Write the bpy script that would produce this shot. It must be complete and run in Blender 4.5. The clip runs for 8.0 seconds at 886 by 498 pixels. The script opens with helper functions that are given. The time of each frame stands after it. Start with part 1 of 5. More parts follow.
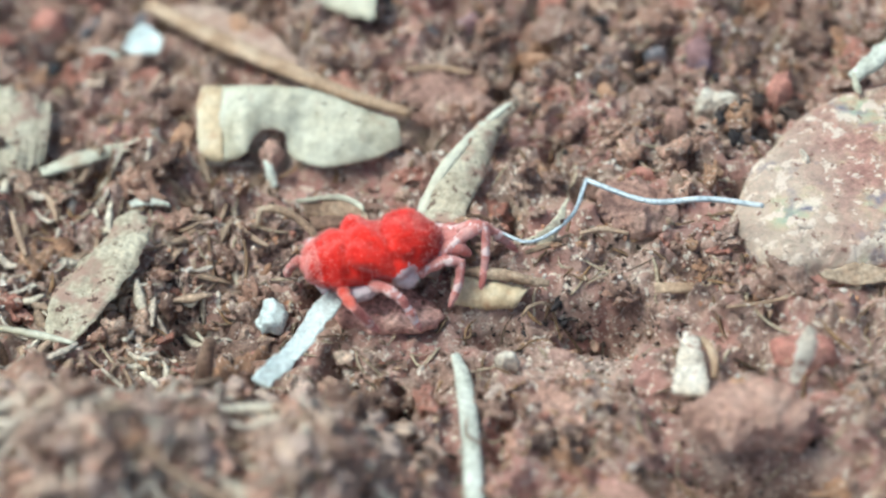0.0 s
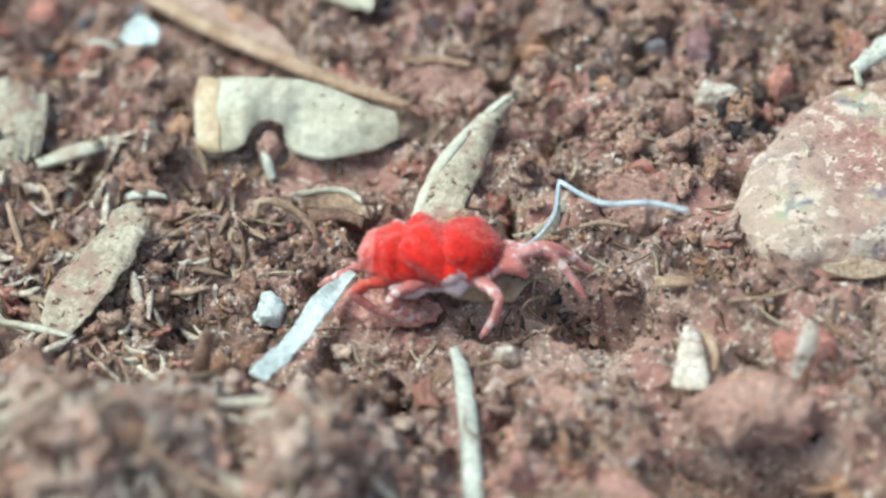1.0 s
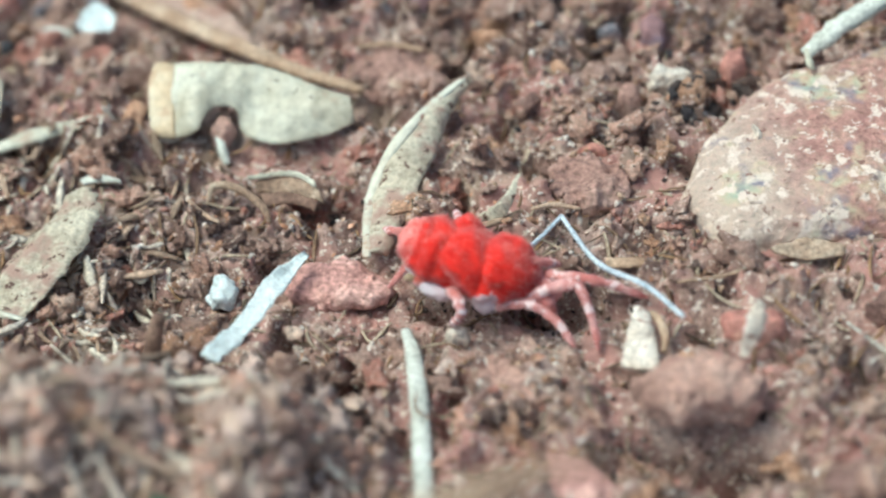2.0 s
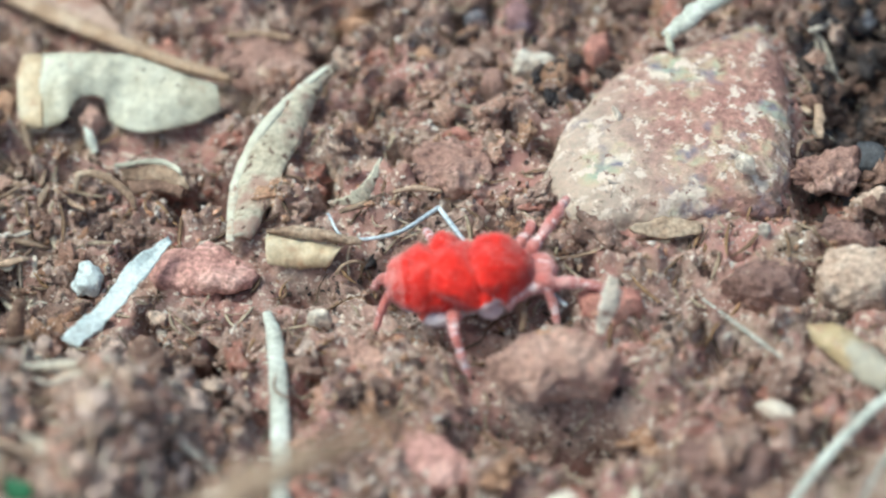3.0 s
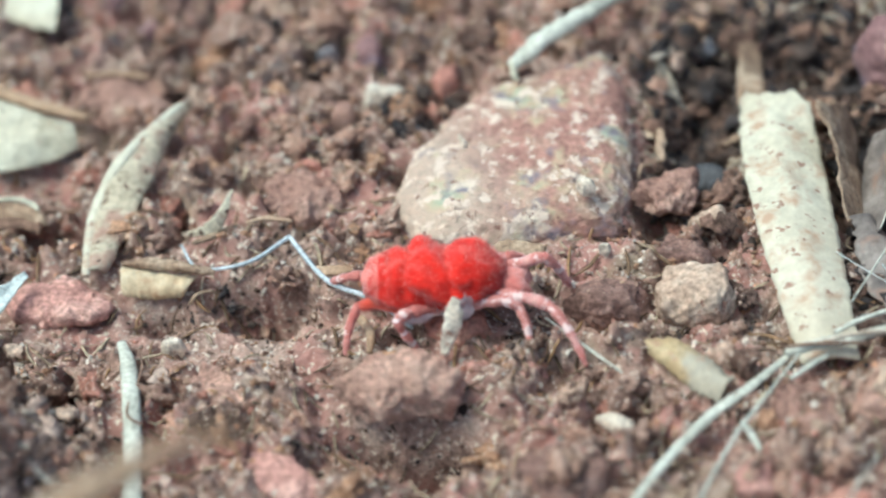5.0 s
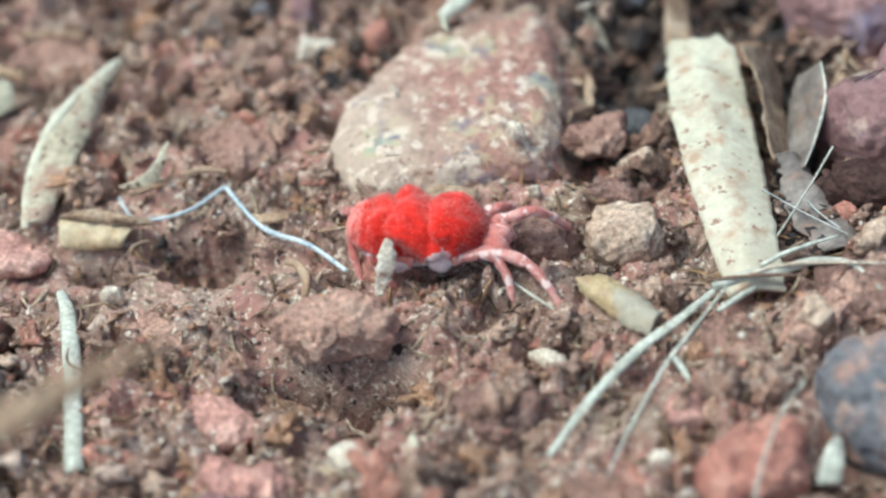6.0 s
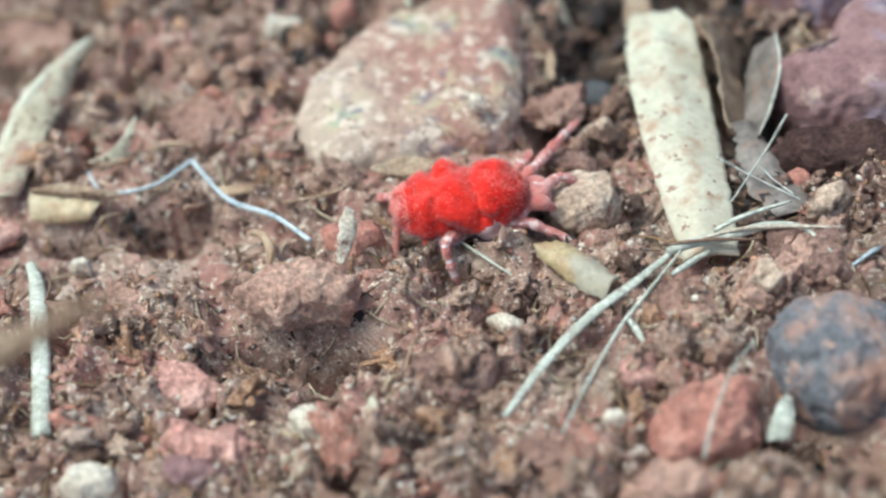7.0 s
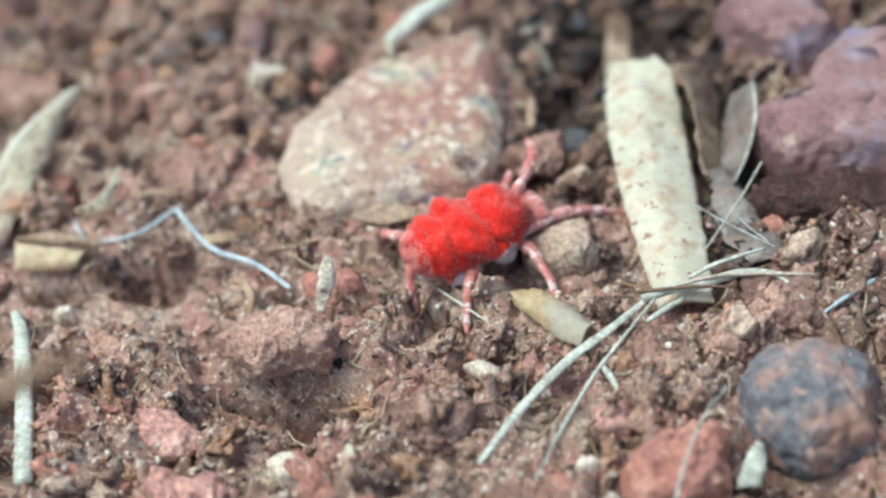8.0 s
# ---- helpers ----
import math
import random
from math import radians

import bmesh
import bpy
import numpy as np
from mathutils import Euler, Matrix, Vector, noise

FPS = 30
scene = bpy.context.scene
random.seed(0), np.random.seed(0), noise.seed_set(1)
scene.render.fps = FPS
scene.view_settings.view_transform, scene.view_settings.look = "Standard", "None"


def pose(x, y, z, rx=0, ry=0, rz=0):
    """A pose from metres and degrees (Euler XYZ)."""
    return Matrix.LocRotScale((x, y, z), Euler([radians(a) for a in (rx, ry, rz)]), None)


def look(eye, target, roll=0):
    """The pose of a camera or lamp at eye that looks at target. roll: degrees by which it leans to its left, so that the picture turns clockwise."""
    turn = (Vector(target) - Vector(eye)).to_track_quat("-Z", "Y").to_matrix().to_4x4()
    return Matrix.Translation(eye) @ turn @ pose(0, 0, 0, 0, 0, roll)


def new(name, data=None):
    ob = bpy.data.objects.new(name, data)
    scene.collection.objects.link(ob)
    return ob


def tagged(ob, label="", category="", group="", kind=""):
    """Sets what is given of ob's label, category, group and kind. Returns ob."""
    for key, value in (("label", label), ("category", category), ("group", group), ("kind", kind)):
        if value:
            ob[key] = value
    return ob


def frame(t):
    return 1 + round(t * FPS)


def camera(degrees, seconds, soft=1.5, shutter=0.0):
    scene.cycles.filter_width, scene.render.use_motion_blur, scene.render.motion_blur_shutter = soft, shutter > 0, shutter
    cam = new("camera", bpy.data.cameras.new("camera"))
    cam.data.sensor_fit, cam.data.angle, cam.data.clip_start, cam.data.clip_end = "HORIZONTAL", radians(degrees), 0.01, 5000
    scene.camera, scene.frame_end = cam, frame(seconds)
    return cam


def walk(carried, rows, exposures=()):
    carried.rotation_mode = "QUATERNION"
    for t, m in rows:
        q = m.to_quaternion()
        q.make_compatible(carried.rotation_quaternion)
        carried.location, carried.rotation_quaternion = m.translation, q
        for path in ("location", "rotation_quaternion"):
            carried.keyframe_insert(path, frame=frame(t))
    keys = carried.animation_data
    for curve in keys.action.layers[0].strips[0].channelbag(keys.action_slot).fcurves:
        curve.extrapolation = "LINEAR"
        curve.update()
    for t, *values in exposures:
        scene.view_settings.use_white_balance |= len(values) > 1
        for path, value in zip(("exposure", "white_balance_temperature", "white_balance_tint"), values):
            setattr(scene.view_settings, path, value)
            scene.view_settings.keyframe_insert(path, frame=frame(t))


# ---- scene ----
cam = camera(20.0, 8.0, soft=2.35)

# Plan in millimetres: x along the mite's way, y away from the viewer, z up.
U = 0.001


def at(x, y, z, rx=0, ry=0, rz=0):
    return pose(x * U, y * U, z * U, rx, ry, rz)


PATH = [
    (0.0, at(3.407, -80.838, 85.276, 43.864, 5.491, 8.167)),
    (0.1, at(3.395, -80.616, 85.213, 43.855, 5.489, 8.111)),
    (0.2, at(3.383, -80.394, 85.149, 43.820, 5.487, 8.054)),
    (0.3, at(3.371, -80.173, 85.086, 43.708, 5.485, 8.087)),
    (0.4, at(3.359, -79.951, 85.022, 43.726, 5.483, 8.118)),
    (0.5, at(3.347, -79.729, 84.959, 43.666, 5.481, 8.150)),
    (0.6, at(3.305, -79.851, 84.926, 43.668, 5.453, 8.043)),
    (0.7, at(3.263, -79.973, 84.893, 43.711, 5.426, 8.112)),
    (0.8, at(3.222, -80.094, 84.859, 43.653, 5.398, 8.199)),
    (0.9, at(3.180, -80.216, 84.826, 43.655, 5.371, 8.092)),
    (1.0, at(3.138, -80.338, 84.793, 43.688, 5.343, 8.178)),
    (1.1, at(3.253, -80.572, 84.631, 43.860, 5.409, 8.239)),
    (1.2, at(3.369, -80.805, 84.468, 44.044, 5.475, 8.299)),
    (2.3, at(6.487, -81.393, 83.773, 43.835, 5.230, 7.739)),
    (2.5, at(7.749, -81.623, 83.493, 44.028, 5.285, 7.507)),
    (2.6, at(8.086, -81.811, 83.442, 44.084, 5.244, 7.144)),
    (2.7, at(8.423, -81.999, 83.391, 44.200, 5.203, 7.241)),
    (2.8, at(8.761, -82.187, 83.339, 44.241, 5.161, 6.912)),
    (2.9, at(9.098, -82.375, 83.288, 44.125, 5.120, 6.811)),
    (3.0, at(9.435, -82.563, 83.237, 44.176, 5.079, 6.651)),
    (3.1, at(9.746, -82.724, 83.270, 44.196, 5.091, 6.629)),
    (3.2, at(10.057, -82.885, 83.303, 44.225, 5.104, 6.263)),
    (3.3, at(10.369, -83.047, 83.335, 44.139, 5.116, 6.143)),
    (3.4, at(10.680, -83.208, 83.368, 44.244, 5.129, 5.900)),
    (3.5, at(10.991, -83.369, 83.401, 44.417, 5.141, 5.940)),
    (3.6, at(11.191, -83.412, 83.454, 44.645, 5.149, 5.863)),
    (3.7, at(11.391, -83.456, 83.507, 44.723, 5.157, 6.025)),
    (3.8, at(11.592, -83.499, 83.560, 44.796, 5.166, 5.945)),
    (3.9, at(11.792, -83.543, 83.613, 44.891, 5.174, 5.964)),
    (4.0, at(11.992, -83.586, 83.666, 44.950, 5.182, 5.627)),
    (4.1, at(12.222, -83.755, 83.703, 44.988, 5.180, 5.619)),
    (4.2, at(12.451, -83.924, 83.739, 45.261, 5.178, 5.371)),
    (4.3, at(12.681, -84.094, 83.776, 45.460, 5.177, 5.372)),
    (4.4, at(12.910, -84.263, 83.812, 45.552, 5.175, 5.132)),
    (4.5, at(13.140, -84.432, 83.849, 45.576, 5.173, 5.140)),
    (4.6, at(13.307, -84.642, 83.802, 45.645, 5.153, 4.935)),
    (4.7, at(13.474, -84.853, 83.754, 45.733, 5.133, 4.872)),
    (4.8, at(13.641, -85.063, 83.707, 45.697, 5.114, 5.056)),
    (4.9, at(13.808, -85.274, 83.659, 45.699, 5.094, 5.099)),
    (5.0, at(13.975, -85.484, 83.612, 45.497, 5.074, 4.646)),
    (5.1, at(14.175, -86.052, 83.385, 45.688, 4.995, 4.398)),
    (5.2, at(14.376, -86.620, 83.158, 45.535, 4.916, 4.237)),
    (6.3, at(15.799, -89.058, 82.536, 45.715, 5.280, 3.035)),
    (6.4, at(15.997, -88.990, 82.450, 46.015, 5.394, 3.120)),
    (6.5, at(16.194, -88.923, 82.364, 46.135, 5.508, 3.033)),
    (6.6, at(16.540, -89.523, 82.374, 46.324, 5.557, 2.950)),
    (6.7, at(16.887, -90.124, 82.384, 46.461, 5.605, 3.037)),
    (6.8, at(17.233, -90.724, 82.395, 46.132, 5.654, 2.814)),
    (6.9, at(17.580, -91.325, 82.405, 45.903, 5.702, 2.864)),
    (7.0, at(17.926, -91.925, 82.415, 45.918, 5.751, 3.067)),
    (7.1, at(18.020, -91.986, 82.603, 46.035, 5.739, 3.340)),
    (7.2, at(18.114, -92.047, 82.791, 46.136, 5.727, 3.732)),
    (7.3, at(18.208, -92.108, 82.978, 46.108, 5.714, 3.817)),
    (7.4, at(18.302, -92.169, 83.166, 46.515, 5.702, 3.441)),
    (7.5, at(18.396, -92.230, 83.354, 46.626, 5.690, 3.217)),
    (7.6, at(18.803, -92.192, 83.473, 46.326, 5.820, 3.370)),
    (7.7, at(19.210, -92.155, 83.593, 46.342, 5.950, 3.472)),
    (7.8, at(19.617, -92.117, 83.712, 47.294, 6.080, 3.144)),
    (7.9, at(20.024, -92.080, 83.832, 47.104, 6.210, 3.244)),
    (8.0, at(20.431, -92.042, 83.951, 46.504, 6.340, 3.361)),
]
cam.data.dof.use_dof = True
cam.data.dof.focus_distance = 0.117
cam.data.dof.aperture_fstop = 25.0
walk(cam, PATH, [(0.0, 0.44, 5850, -6), (8.0, 0.44, 5850, -6)])

# ---- daylight: bright open shade under a pale sky ----
world = bpy.data.worlds.new("sky")
scene.world = world
world.use_nodes = True
wn = world.node_tree
sky = wn.nodes.new("ShaderNodeTexSky")
sky.sky_type, sky.sun_disc = "NISHITA", False
sky.sun_elevation, sky.sun_rotation = radians(66), radians(265)
sky.air_density, sky.dust_density, sky.ozone_density = 1.0, 6.0, 0.6
wn.links.new(sky.outputs[0], wn.nodes["Background"].inputs[0])
wn.nodes["Background"].inputs[1].default_value = 0.12
sun = new("sun", bpy.data.lights.new("sun", "SUN"))
sun.data.energy, sun.data.angle, sun.data.color = 1.6, radians(22), (1.0, 0.95, 0.88)
sun.matrix_world = look((-0.44, -0.04, 1.0), (0, 0, 0))


# ---- materials ----
def ramp(nt, stops):
    n = nt.nodes.new("ShaderNodeValToRGB")
    el = n.color_ramp.elements
    while len(el) < len(stops):
        el.new(0.5)
    for e, (p, c) in zip(el, stops):
        e.position, e.color = p, (*c, 1)
    return n


def surface(name, stops, size=0.6, fine=0.08, rough=0.85, bump=0.05, island=None, per_object=None, sheen=0.0,
            spec=0.35, spots=None, contrast=0.6, lean=None):
    """Procedural surface. size, fine: the two grain sizes in mm; bump in mm; spots: (colour, size, share)."""
    m = bpy.data.materials.new(name)
    m.use_nodes = True
    nt = m.node_tree
    b = nt.nodes["Principled BSDF"]
    co = nt.nodes.new("ShaderNodeTexCoord")
    mp = nt.nodes.new("ShaderNodeMapping")
    nt.links.new(co.outputs["Object"], mp.inputs[0])

    def grain(mm, detail=6, w=None):
        n = nt.nodes.new("ShaderNodeTexNoise")
        n.inputs["Scale"].default_value = 0.5 / (mm * U)
        n.inputs["Detail"].default_value = detail
        n.inputs["Roughness"].default_value = 0.65
        nt.links.new(mp.outputs[0], n.inputs[0])
        return n

    def mix(kind, a, c, fac):
        n = nt.nodes.new("ShaderNodeMixRGB")
        n.blend_type = kind
        for k, v in ((0, fac), (1, a), (2, c)):
            if isinstance(v, bpy.types.NodeSocket):
                nt.links.new(v, n.inputs[k])
            else:
                n.inputs[k].default_value = v if k == 0 else (*v, 1)
        return n.outputs[0]

    big, small = grain(size), grain(fine)
    r = ramp(nt, stops)
    nt.links.new(big.outputs[0], r.inputs[0])
    col = r.outputs[0]
    g = ramp(nt, [(0.3, (1 - contrast,) * 3), (0.7, (1 + 0.4 * contrast,) * 3)])
    nt.links.new(small.outputs[0], g.inputs[0])
    col = mix("MULTIPLY", col, g.outputs[0], 1.0)
    pick = None
    if island:
        pick = nt.nodes.new("ShaderNodeNewGeometry").outputs["Random Per Island"]
        tones = island
    if per_object:
        pick = nt.nodes.new("ShaderNodeObjectInfo").outputs["Random"]
        tones = per_object
    if pick:
        t = ramp(nt, tones)
        t.color_ramp.interpolation = "CONSTANT"
        nt.links.new(pick, t.inputs[0])
        col = mix("MULTIPLY", col, t.outputs[0], 1.0)
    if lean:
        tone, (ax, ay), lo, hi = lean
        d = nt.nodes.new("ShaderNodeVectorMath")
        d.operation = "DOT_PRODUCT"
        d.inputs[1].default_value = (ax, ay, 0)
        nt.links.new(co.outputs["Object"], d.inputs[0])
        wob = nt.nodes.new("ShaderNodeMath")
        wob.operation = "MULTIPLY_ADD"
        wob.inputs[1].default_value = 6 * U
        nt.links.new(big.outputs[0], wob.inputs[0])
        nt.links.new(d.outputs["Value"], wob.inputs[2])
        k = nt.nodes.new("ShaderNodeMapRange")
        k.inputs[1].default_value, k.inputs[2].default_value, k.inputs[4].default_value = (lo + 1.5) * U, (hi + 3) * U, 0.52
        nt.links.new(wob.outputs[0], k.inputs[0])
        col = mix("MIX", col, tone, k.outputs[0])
    if spots:
        for colour, mm, share in spots:
            s = grain(mm, 3)
            k = ramp(nt, [(1 - share - 0.04 * (mm > 0.6), (0, 0, 0)), (1.05 - share + 0.06 * (mm > 0.6), (1, 1, 1))])
            nt.links.new(s.outputs[0], k.inputs[0])
            col = mix("MIX", col, colour, k.outputs[0])
    nt.links.new(col, b.inputs["Base Color"])
    b.inputs["Roughness"].default_value = rough
    b.inputs["Specular IOR Level"].default_value = spec
    if sheen:
        b.inputs["Sheen Weight"].default_value = sheen
        b.inputs["Sheen Roughness"].default_value = 0.5
        b.inputs["Sheen Tint"].default_value = (1.0, 0.72, 0.72, 1)
    if bump:
        bp = nt.nodes.new("ShaderNodeBump")
        bp.inputs["Strength"].default_value = 1.0
        bp.inputs["Distance"].default_value = bump * U
        add = nt.nodes.new("ShaderNodeMath")
        nt.links.new(big.outputs[0], add.inputs[0])
        nt.links.new(small.outputs[0], add.inputs[1])
        nt.links.new(add.outputs[0], bp.inputs["Height"])
        nt.links.new(bp.outputs[0], b.inputs["Normal"])
    return m


# lean in SOIL and CRUMB puts the dimmer +x side into the colour
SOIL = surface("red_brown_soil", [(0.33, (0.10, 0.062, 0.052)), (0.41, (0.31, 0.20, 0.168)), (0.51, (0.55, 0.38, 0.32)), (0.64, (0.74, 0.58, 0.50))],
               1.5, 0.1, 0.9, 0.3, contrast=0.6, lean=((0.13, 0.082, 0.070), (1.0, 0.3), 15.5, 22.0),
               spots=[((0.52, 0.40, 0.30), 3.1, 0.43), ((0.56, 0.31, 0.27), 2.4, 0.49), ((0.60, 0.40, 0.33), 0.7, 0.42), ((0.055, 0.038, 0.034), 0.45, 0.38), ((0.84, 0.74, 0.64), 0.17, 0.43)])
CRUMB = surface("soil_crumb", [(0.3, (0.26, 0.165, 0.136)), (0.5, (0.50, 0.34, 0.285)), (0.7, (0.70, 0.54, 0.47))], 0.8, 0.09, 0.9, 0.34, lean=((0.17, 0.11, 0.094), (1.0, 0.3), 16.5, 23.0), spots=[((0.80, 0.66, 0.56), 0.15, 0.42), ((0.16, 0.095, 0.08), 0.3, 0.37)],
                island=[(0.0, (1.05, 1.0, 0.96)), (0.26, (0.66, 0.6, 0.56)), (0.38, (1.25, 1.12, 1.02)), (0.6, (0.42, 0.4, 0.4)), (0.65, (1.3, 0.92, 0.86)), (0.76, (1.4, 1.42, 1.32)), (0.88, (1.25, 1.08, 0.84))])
GRIT = surface("pale_grit", [(0.3, (0.56, 0.46, 0.38)), (0.7, (0.84, 0.77, 0.69))], 0.5, 0.1, 0.35, 0.03, spec=0.7,
               island=[(0.0, (1, 1, 1)), (0.35, (0.8, 0.62, 0.48)), (0.55, (0.95, 0.98, 1.0)), (0.75, (0.5, 0.38, 0.35)), (0.9, (0.9, 0.55, 0.38))])
LITTER = surface("dry_plant_litter", [(0.3, (0.36, 0.27, 0.18)), (0.7, (0.60, 0.50, 0.38))], 0.6, 0.1, 0.75, 0.04,
                 island=[(0.0, (1, 1, 1)), (0.25, (0.5, 0.4, 0.34)), (0.5, (1.2, 1.25, 1.25)), (0.65, (0.28, 0.24, 0.22)), (0.82, (0.8, 0.62, 0.46))])
CLOD = surface("soil_clod", [(0.3, (0.191, 0.109, 0.0892)), (0.5, (0.371, 0.228, 0.194)), (0.7, (0.551, 0.388, 0.339))], 0.8, 0.11, 0.92, 0.28,
               spots=[((0.583, 0.417, 0.339), 0.2, 0.35), ((0.053, 0.034, 0.0291), 0.35, 0.34)])
CLOD_PALE = surface("dry_brown_clod", [(0.3, (0.286, 0.163, 0.134)), (0.5, (0.488, 0.301, 0.247)), (0.7, (0.604, 0.427, 0.359))], 1.3, 0.12, 0.92, 0.22,
                    spots=[((0.0954, 0.0534, 0.0436), 0.4, 0.35), ((0.636, 0.485, 0.388), 0.25, 0.33)])
CLOD_TAN = surface("dry_tan_clod", [(0.3, (0.51, 0.30, 0.245)), (0.5, (0.73, 0.475, 0.385)), (0.7, (0.85, 0.645, 0.54))], 1.5, 0.12, 0.92, 0.3,
                   spots=[((0.244, 0.124, 0.0991), 0.35, 0.34), ((0.488, 0.247, 0.205), 0.9, 0.40)])
RED = surface("red_earth", [(0.3, (0.424, 0.218, 0.192)), (0.5, (0.629, 0.355, 0.308)), (0.7, (0.793, 0.534, 0.466))], 1.2, 0.15, 0.9, 0.12,
              spots=[((0.80, 0.62, 0.53), 0.2, 0.31), ((0.164, 0.0821, 0.0684), 0.5, 0.34)])
BRICK = surface("brick_red_earth", [(0.3, (0.35, 0.145, 0.12)), (0.5, (0.54, 0.26, 0.21)), (0.7, (0.66, 0.40, 0.325))], 1.0, 0.15, 0.9, 0.12,
                spots=[((0.632, 0.427, 0.317), 0.25, 0.35), ((0.143, 0.0475, 0.0396), 0.4, 0.34)])
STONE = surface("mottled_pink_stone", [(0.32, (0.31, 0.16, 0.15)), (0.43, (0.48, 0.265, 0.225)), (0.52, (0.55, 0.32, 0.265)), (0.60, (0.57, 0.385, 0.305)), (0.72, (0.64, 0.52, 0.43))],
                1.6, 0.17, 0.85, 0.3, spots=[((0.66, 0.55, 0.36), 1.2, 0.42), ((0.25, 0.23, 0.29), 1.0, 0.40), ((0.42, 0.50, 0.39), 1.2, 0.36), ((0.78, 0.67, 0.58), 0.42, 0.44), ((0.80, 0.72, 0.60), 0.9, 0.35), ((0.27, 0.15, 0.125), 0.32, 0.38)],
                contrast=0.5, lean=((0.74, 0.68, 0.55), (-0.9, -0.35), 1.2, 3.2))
DARKSTONE = surface("blue_grey_stone", [(0.3, (0.115, 0.117, 0.137)), (0.5, (0.225, 0.227, 0.255)), (0.7, (0.36, 0.36, 0.38))], 1.4, 0.2, 0.6, 0.16,
                    spots=[((0.40, 0.235, 0.185), 1.7, 0.51), ((0.46, 0.31, 0.25), 0.6, 0.40), ((0.10, 0.105, 0.13), 0.7, 0.39)])
PURPLE = surface("purple_red_stone", [(0.3, (0.205, 0.11, 0.118)), (0.5, (0.31, 0.185, 0.188)), (0.7, (0.40, 0.275, 0.275))], 2.4, 0.25, 0.85, 0.08, contrast=0.4,
                 spots=[((0.252, 0.221, 0.31), 2.0, 0.43), ((0.504, 0.377, 0.327), 0.9, 0.36)])
# Red earth with the shade of the rock's undercut put into its colour
SHADED_EARTH = surface("shaded_red_earth", [(0.3, (0.05, 0.025, 0.023)), (0.5, (0.095, 0.05, 0.045)), (0.7, (0.19, 0.115, 0.10))], 1.0, 0.12, 0.8, 0.25)
BLACKSTONE = surface("dark_pebble", [(0.3, (0.035, 0.037, 0.045)), (0.7, (0.13, 0.135, 0.15))], 0.6, 0.12, 0.6, 0.06)
PALEPEB = surface("pale_pebble", [(0.3, (0.40, 0.27, 0.20)), (0.5, (0.58, 0.44, 0.345)), (0.7, (0.74, 0.63, 0.52))], 0.8, 0.13, 0.8, 0.05,
                  spots=[((0.28, 0.16, 0.125), 0.5, 0.38)])
WHITEPEB = surface("cream_white_pebble", [(0.3, (0.66, 0.56, 0.45)), (0.6, (0.85, 0.79, 0.69))], 0.7, 0.12, 0.6, 0.08, spots=[((0.4, 0.25, 0.19), 0.45, 0.37)])
ORANGE = surface("orange_pebble", [(0.3, (0.42, 0.22, 0.13)), (0.7, (0.64, 0.42, 0.29))], 0.7, 0.12, 0.85, 0.06)
LEAF = surface("bleached_leaf", [(0.3, (0.38, 0.34, 0.245)), (0.48, (0.52, 0.505, 0.395)), (0.7, (0.66, 0.675, 0.57))], 1.7, 0.2, 0.42, 0.06, contrast=0.3, spec=0.5,
               spots=[((0.40, 0.28, 0.20), 1.2, 0.39), ((0.11, 0.085, 0.075), 0.22, 0.345)])
PALELEAF = surface("tan_leaf_end", [(0.3, (0.46, 0.34, 0.21)), (0.5, (0.60, 0.49, 0.33)), (0.7, (0.72, 0.67, 0.52))], 1.2, 0.2, 0.5, 0.05, contrast=0.3,
                   spots=[((0.40, 0.25, 0.15), 0.9, 0.42)])
YELLOWLEAF = surface("yellowish_leaf", [(0.3, (0.36, 0.25, 0.14)), (0.5, (0.52, 0.40, 0.23)), (0.7, (0.64, 0.54, 0.36))], 1.2, 0.2, 0.6, 0.06, contrast=0.35,
                     spots=[((0.34, 0.20, 0.14), 0.8, 0.42)], lean=((0.29, 0.33, 0.34), (0.87, -0.5), 15.4, 14.8))
GREYLEAF = surface("dusky_grey_leaf", [(0.3, (0.12, 0.105, 0.10)), (0.5, (0.24, 0.21, 0.195)), (0.7, (0.40, 0.36, 0.34))], 1.5, 0.2, 0.55, 0.05, contrast=0.4,
                   spots=[((0.30, 0.20, 0.16), 0.9, 0.42)])
SOILED = surface("leaf_smeared_with_soil", [(0.3, (0.40, 0.34, 0.25)), (0.5, (0.58, 0.53, 0.41)), (0.7, (0.70, 0.68, 0.55))], 1.0, 0.13, 0.75, 0.12, contrast=0.5,
                 spots=[((0.38, 0.255, 0.205), 0.9, 0.46), ((0.12, 0.07, 0.055), 0.3, 0.40)])
LEAFCLEAN = surface("pale_dry_leaf", [(0.3, (0.55, 0.52, 0.41)), (0.5, (0.63, 0.62, 0.51)), (0.7, (0.70, 0.71, 0.61))], 1.8, 0.25, 0.45, 0.05, contrast=0.22,
                    spots=[((0.44, 0.31, 0.22), 0.9, 0.43), ((0.30, 0.185, 0.14), 0.4, 0.39)], lean=((0.50, 0.41, 0.31), (0.15, -1.0), 0.0, 18.0))
TAN = surface("tan_stalk", [(0.3, (0.34, 0.22, 0.14)), (0.5, (0.50, 0.36, 0.25)), (0.7, (0.66, 0.53, 0.40))], 0.8, 0.12, 0.7, 0.07, contrast=0.45)
PAPER = surface("papery_pinkish_sheath", [(0.3, (0.38, 0.25, 0.19)), (0.5, (0.54, 0.39, 0.315)), (0.7, (0.66, 0.53, 0.44))], 1.0, 0.13, 0.75, 0.1, contrast=0.45,
                spots=[((0.36, 0.22, 0.175), 0.7, 0.43)])
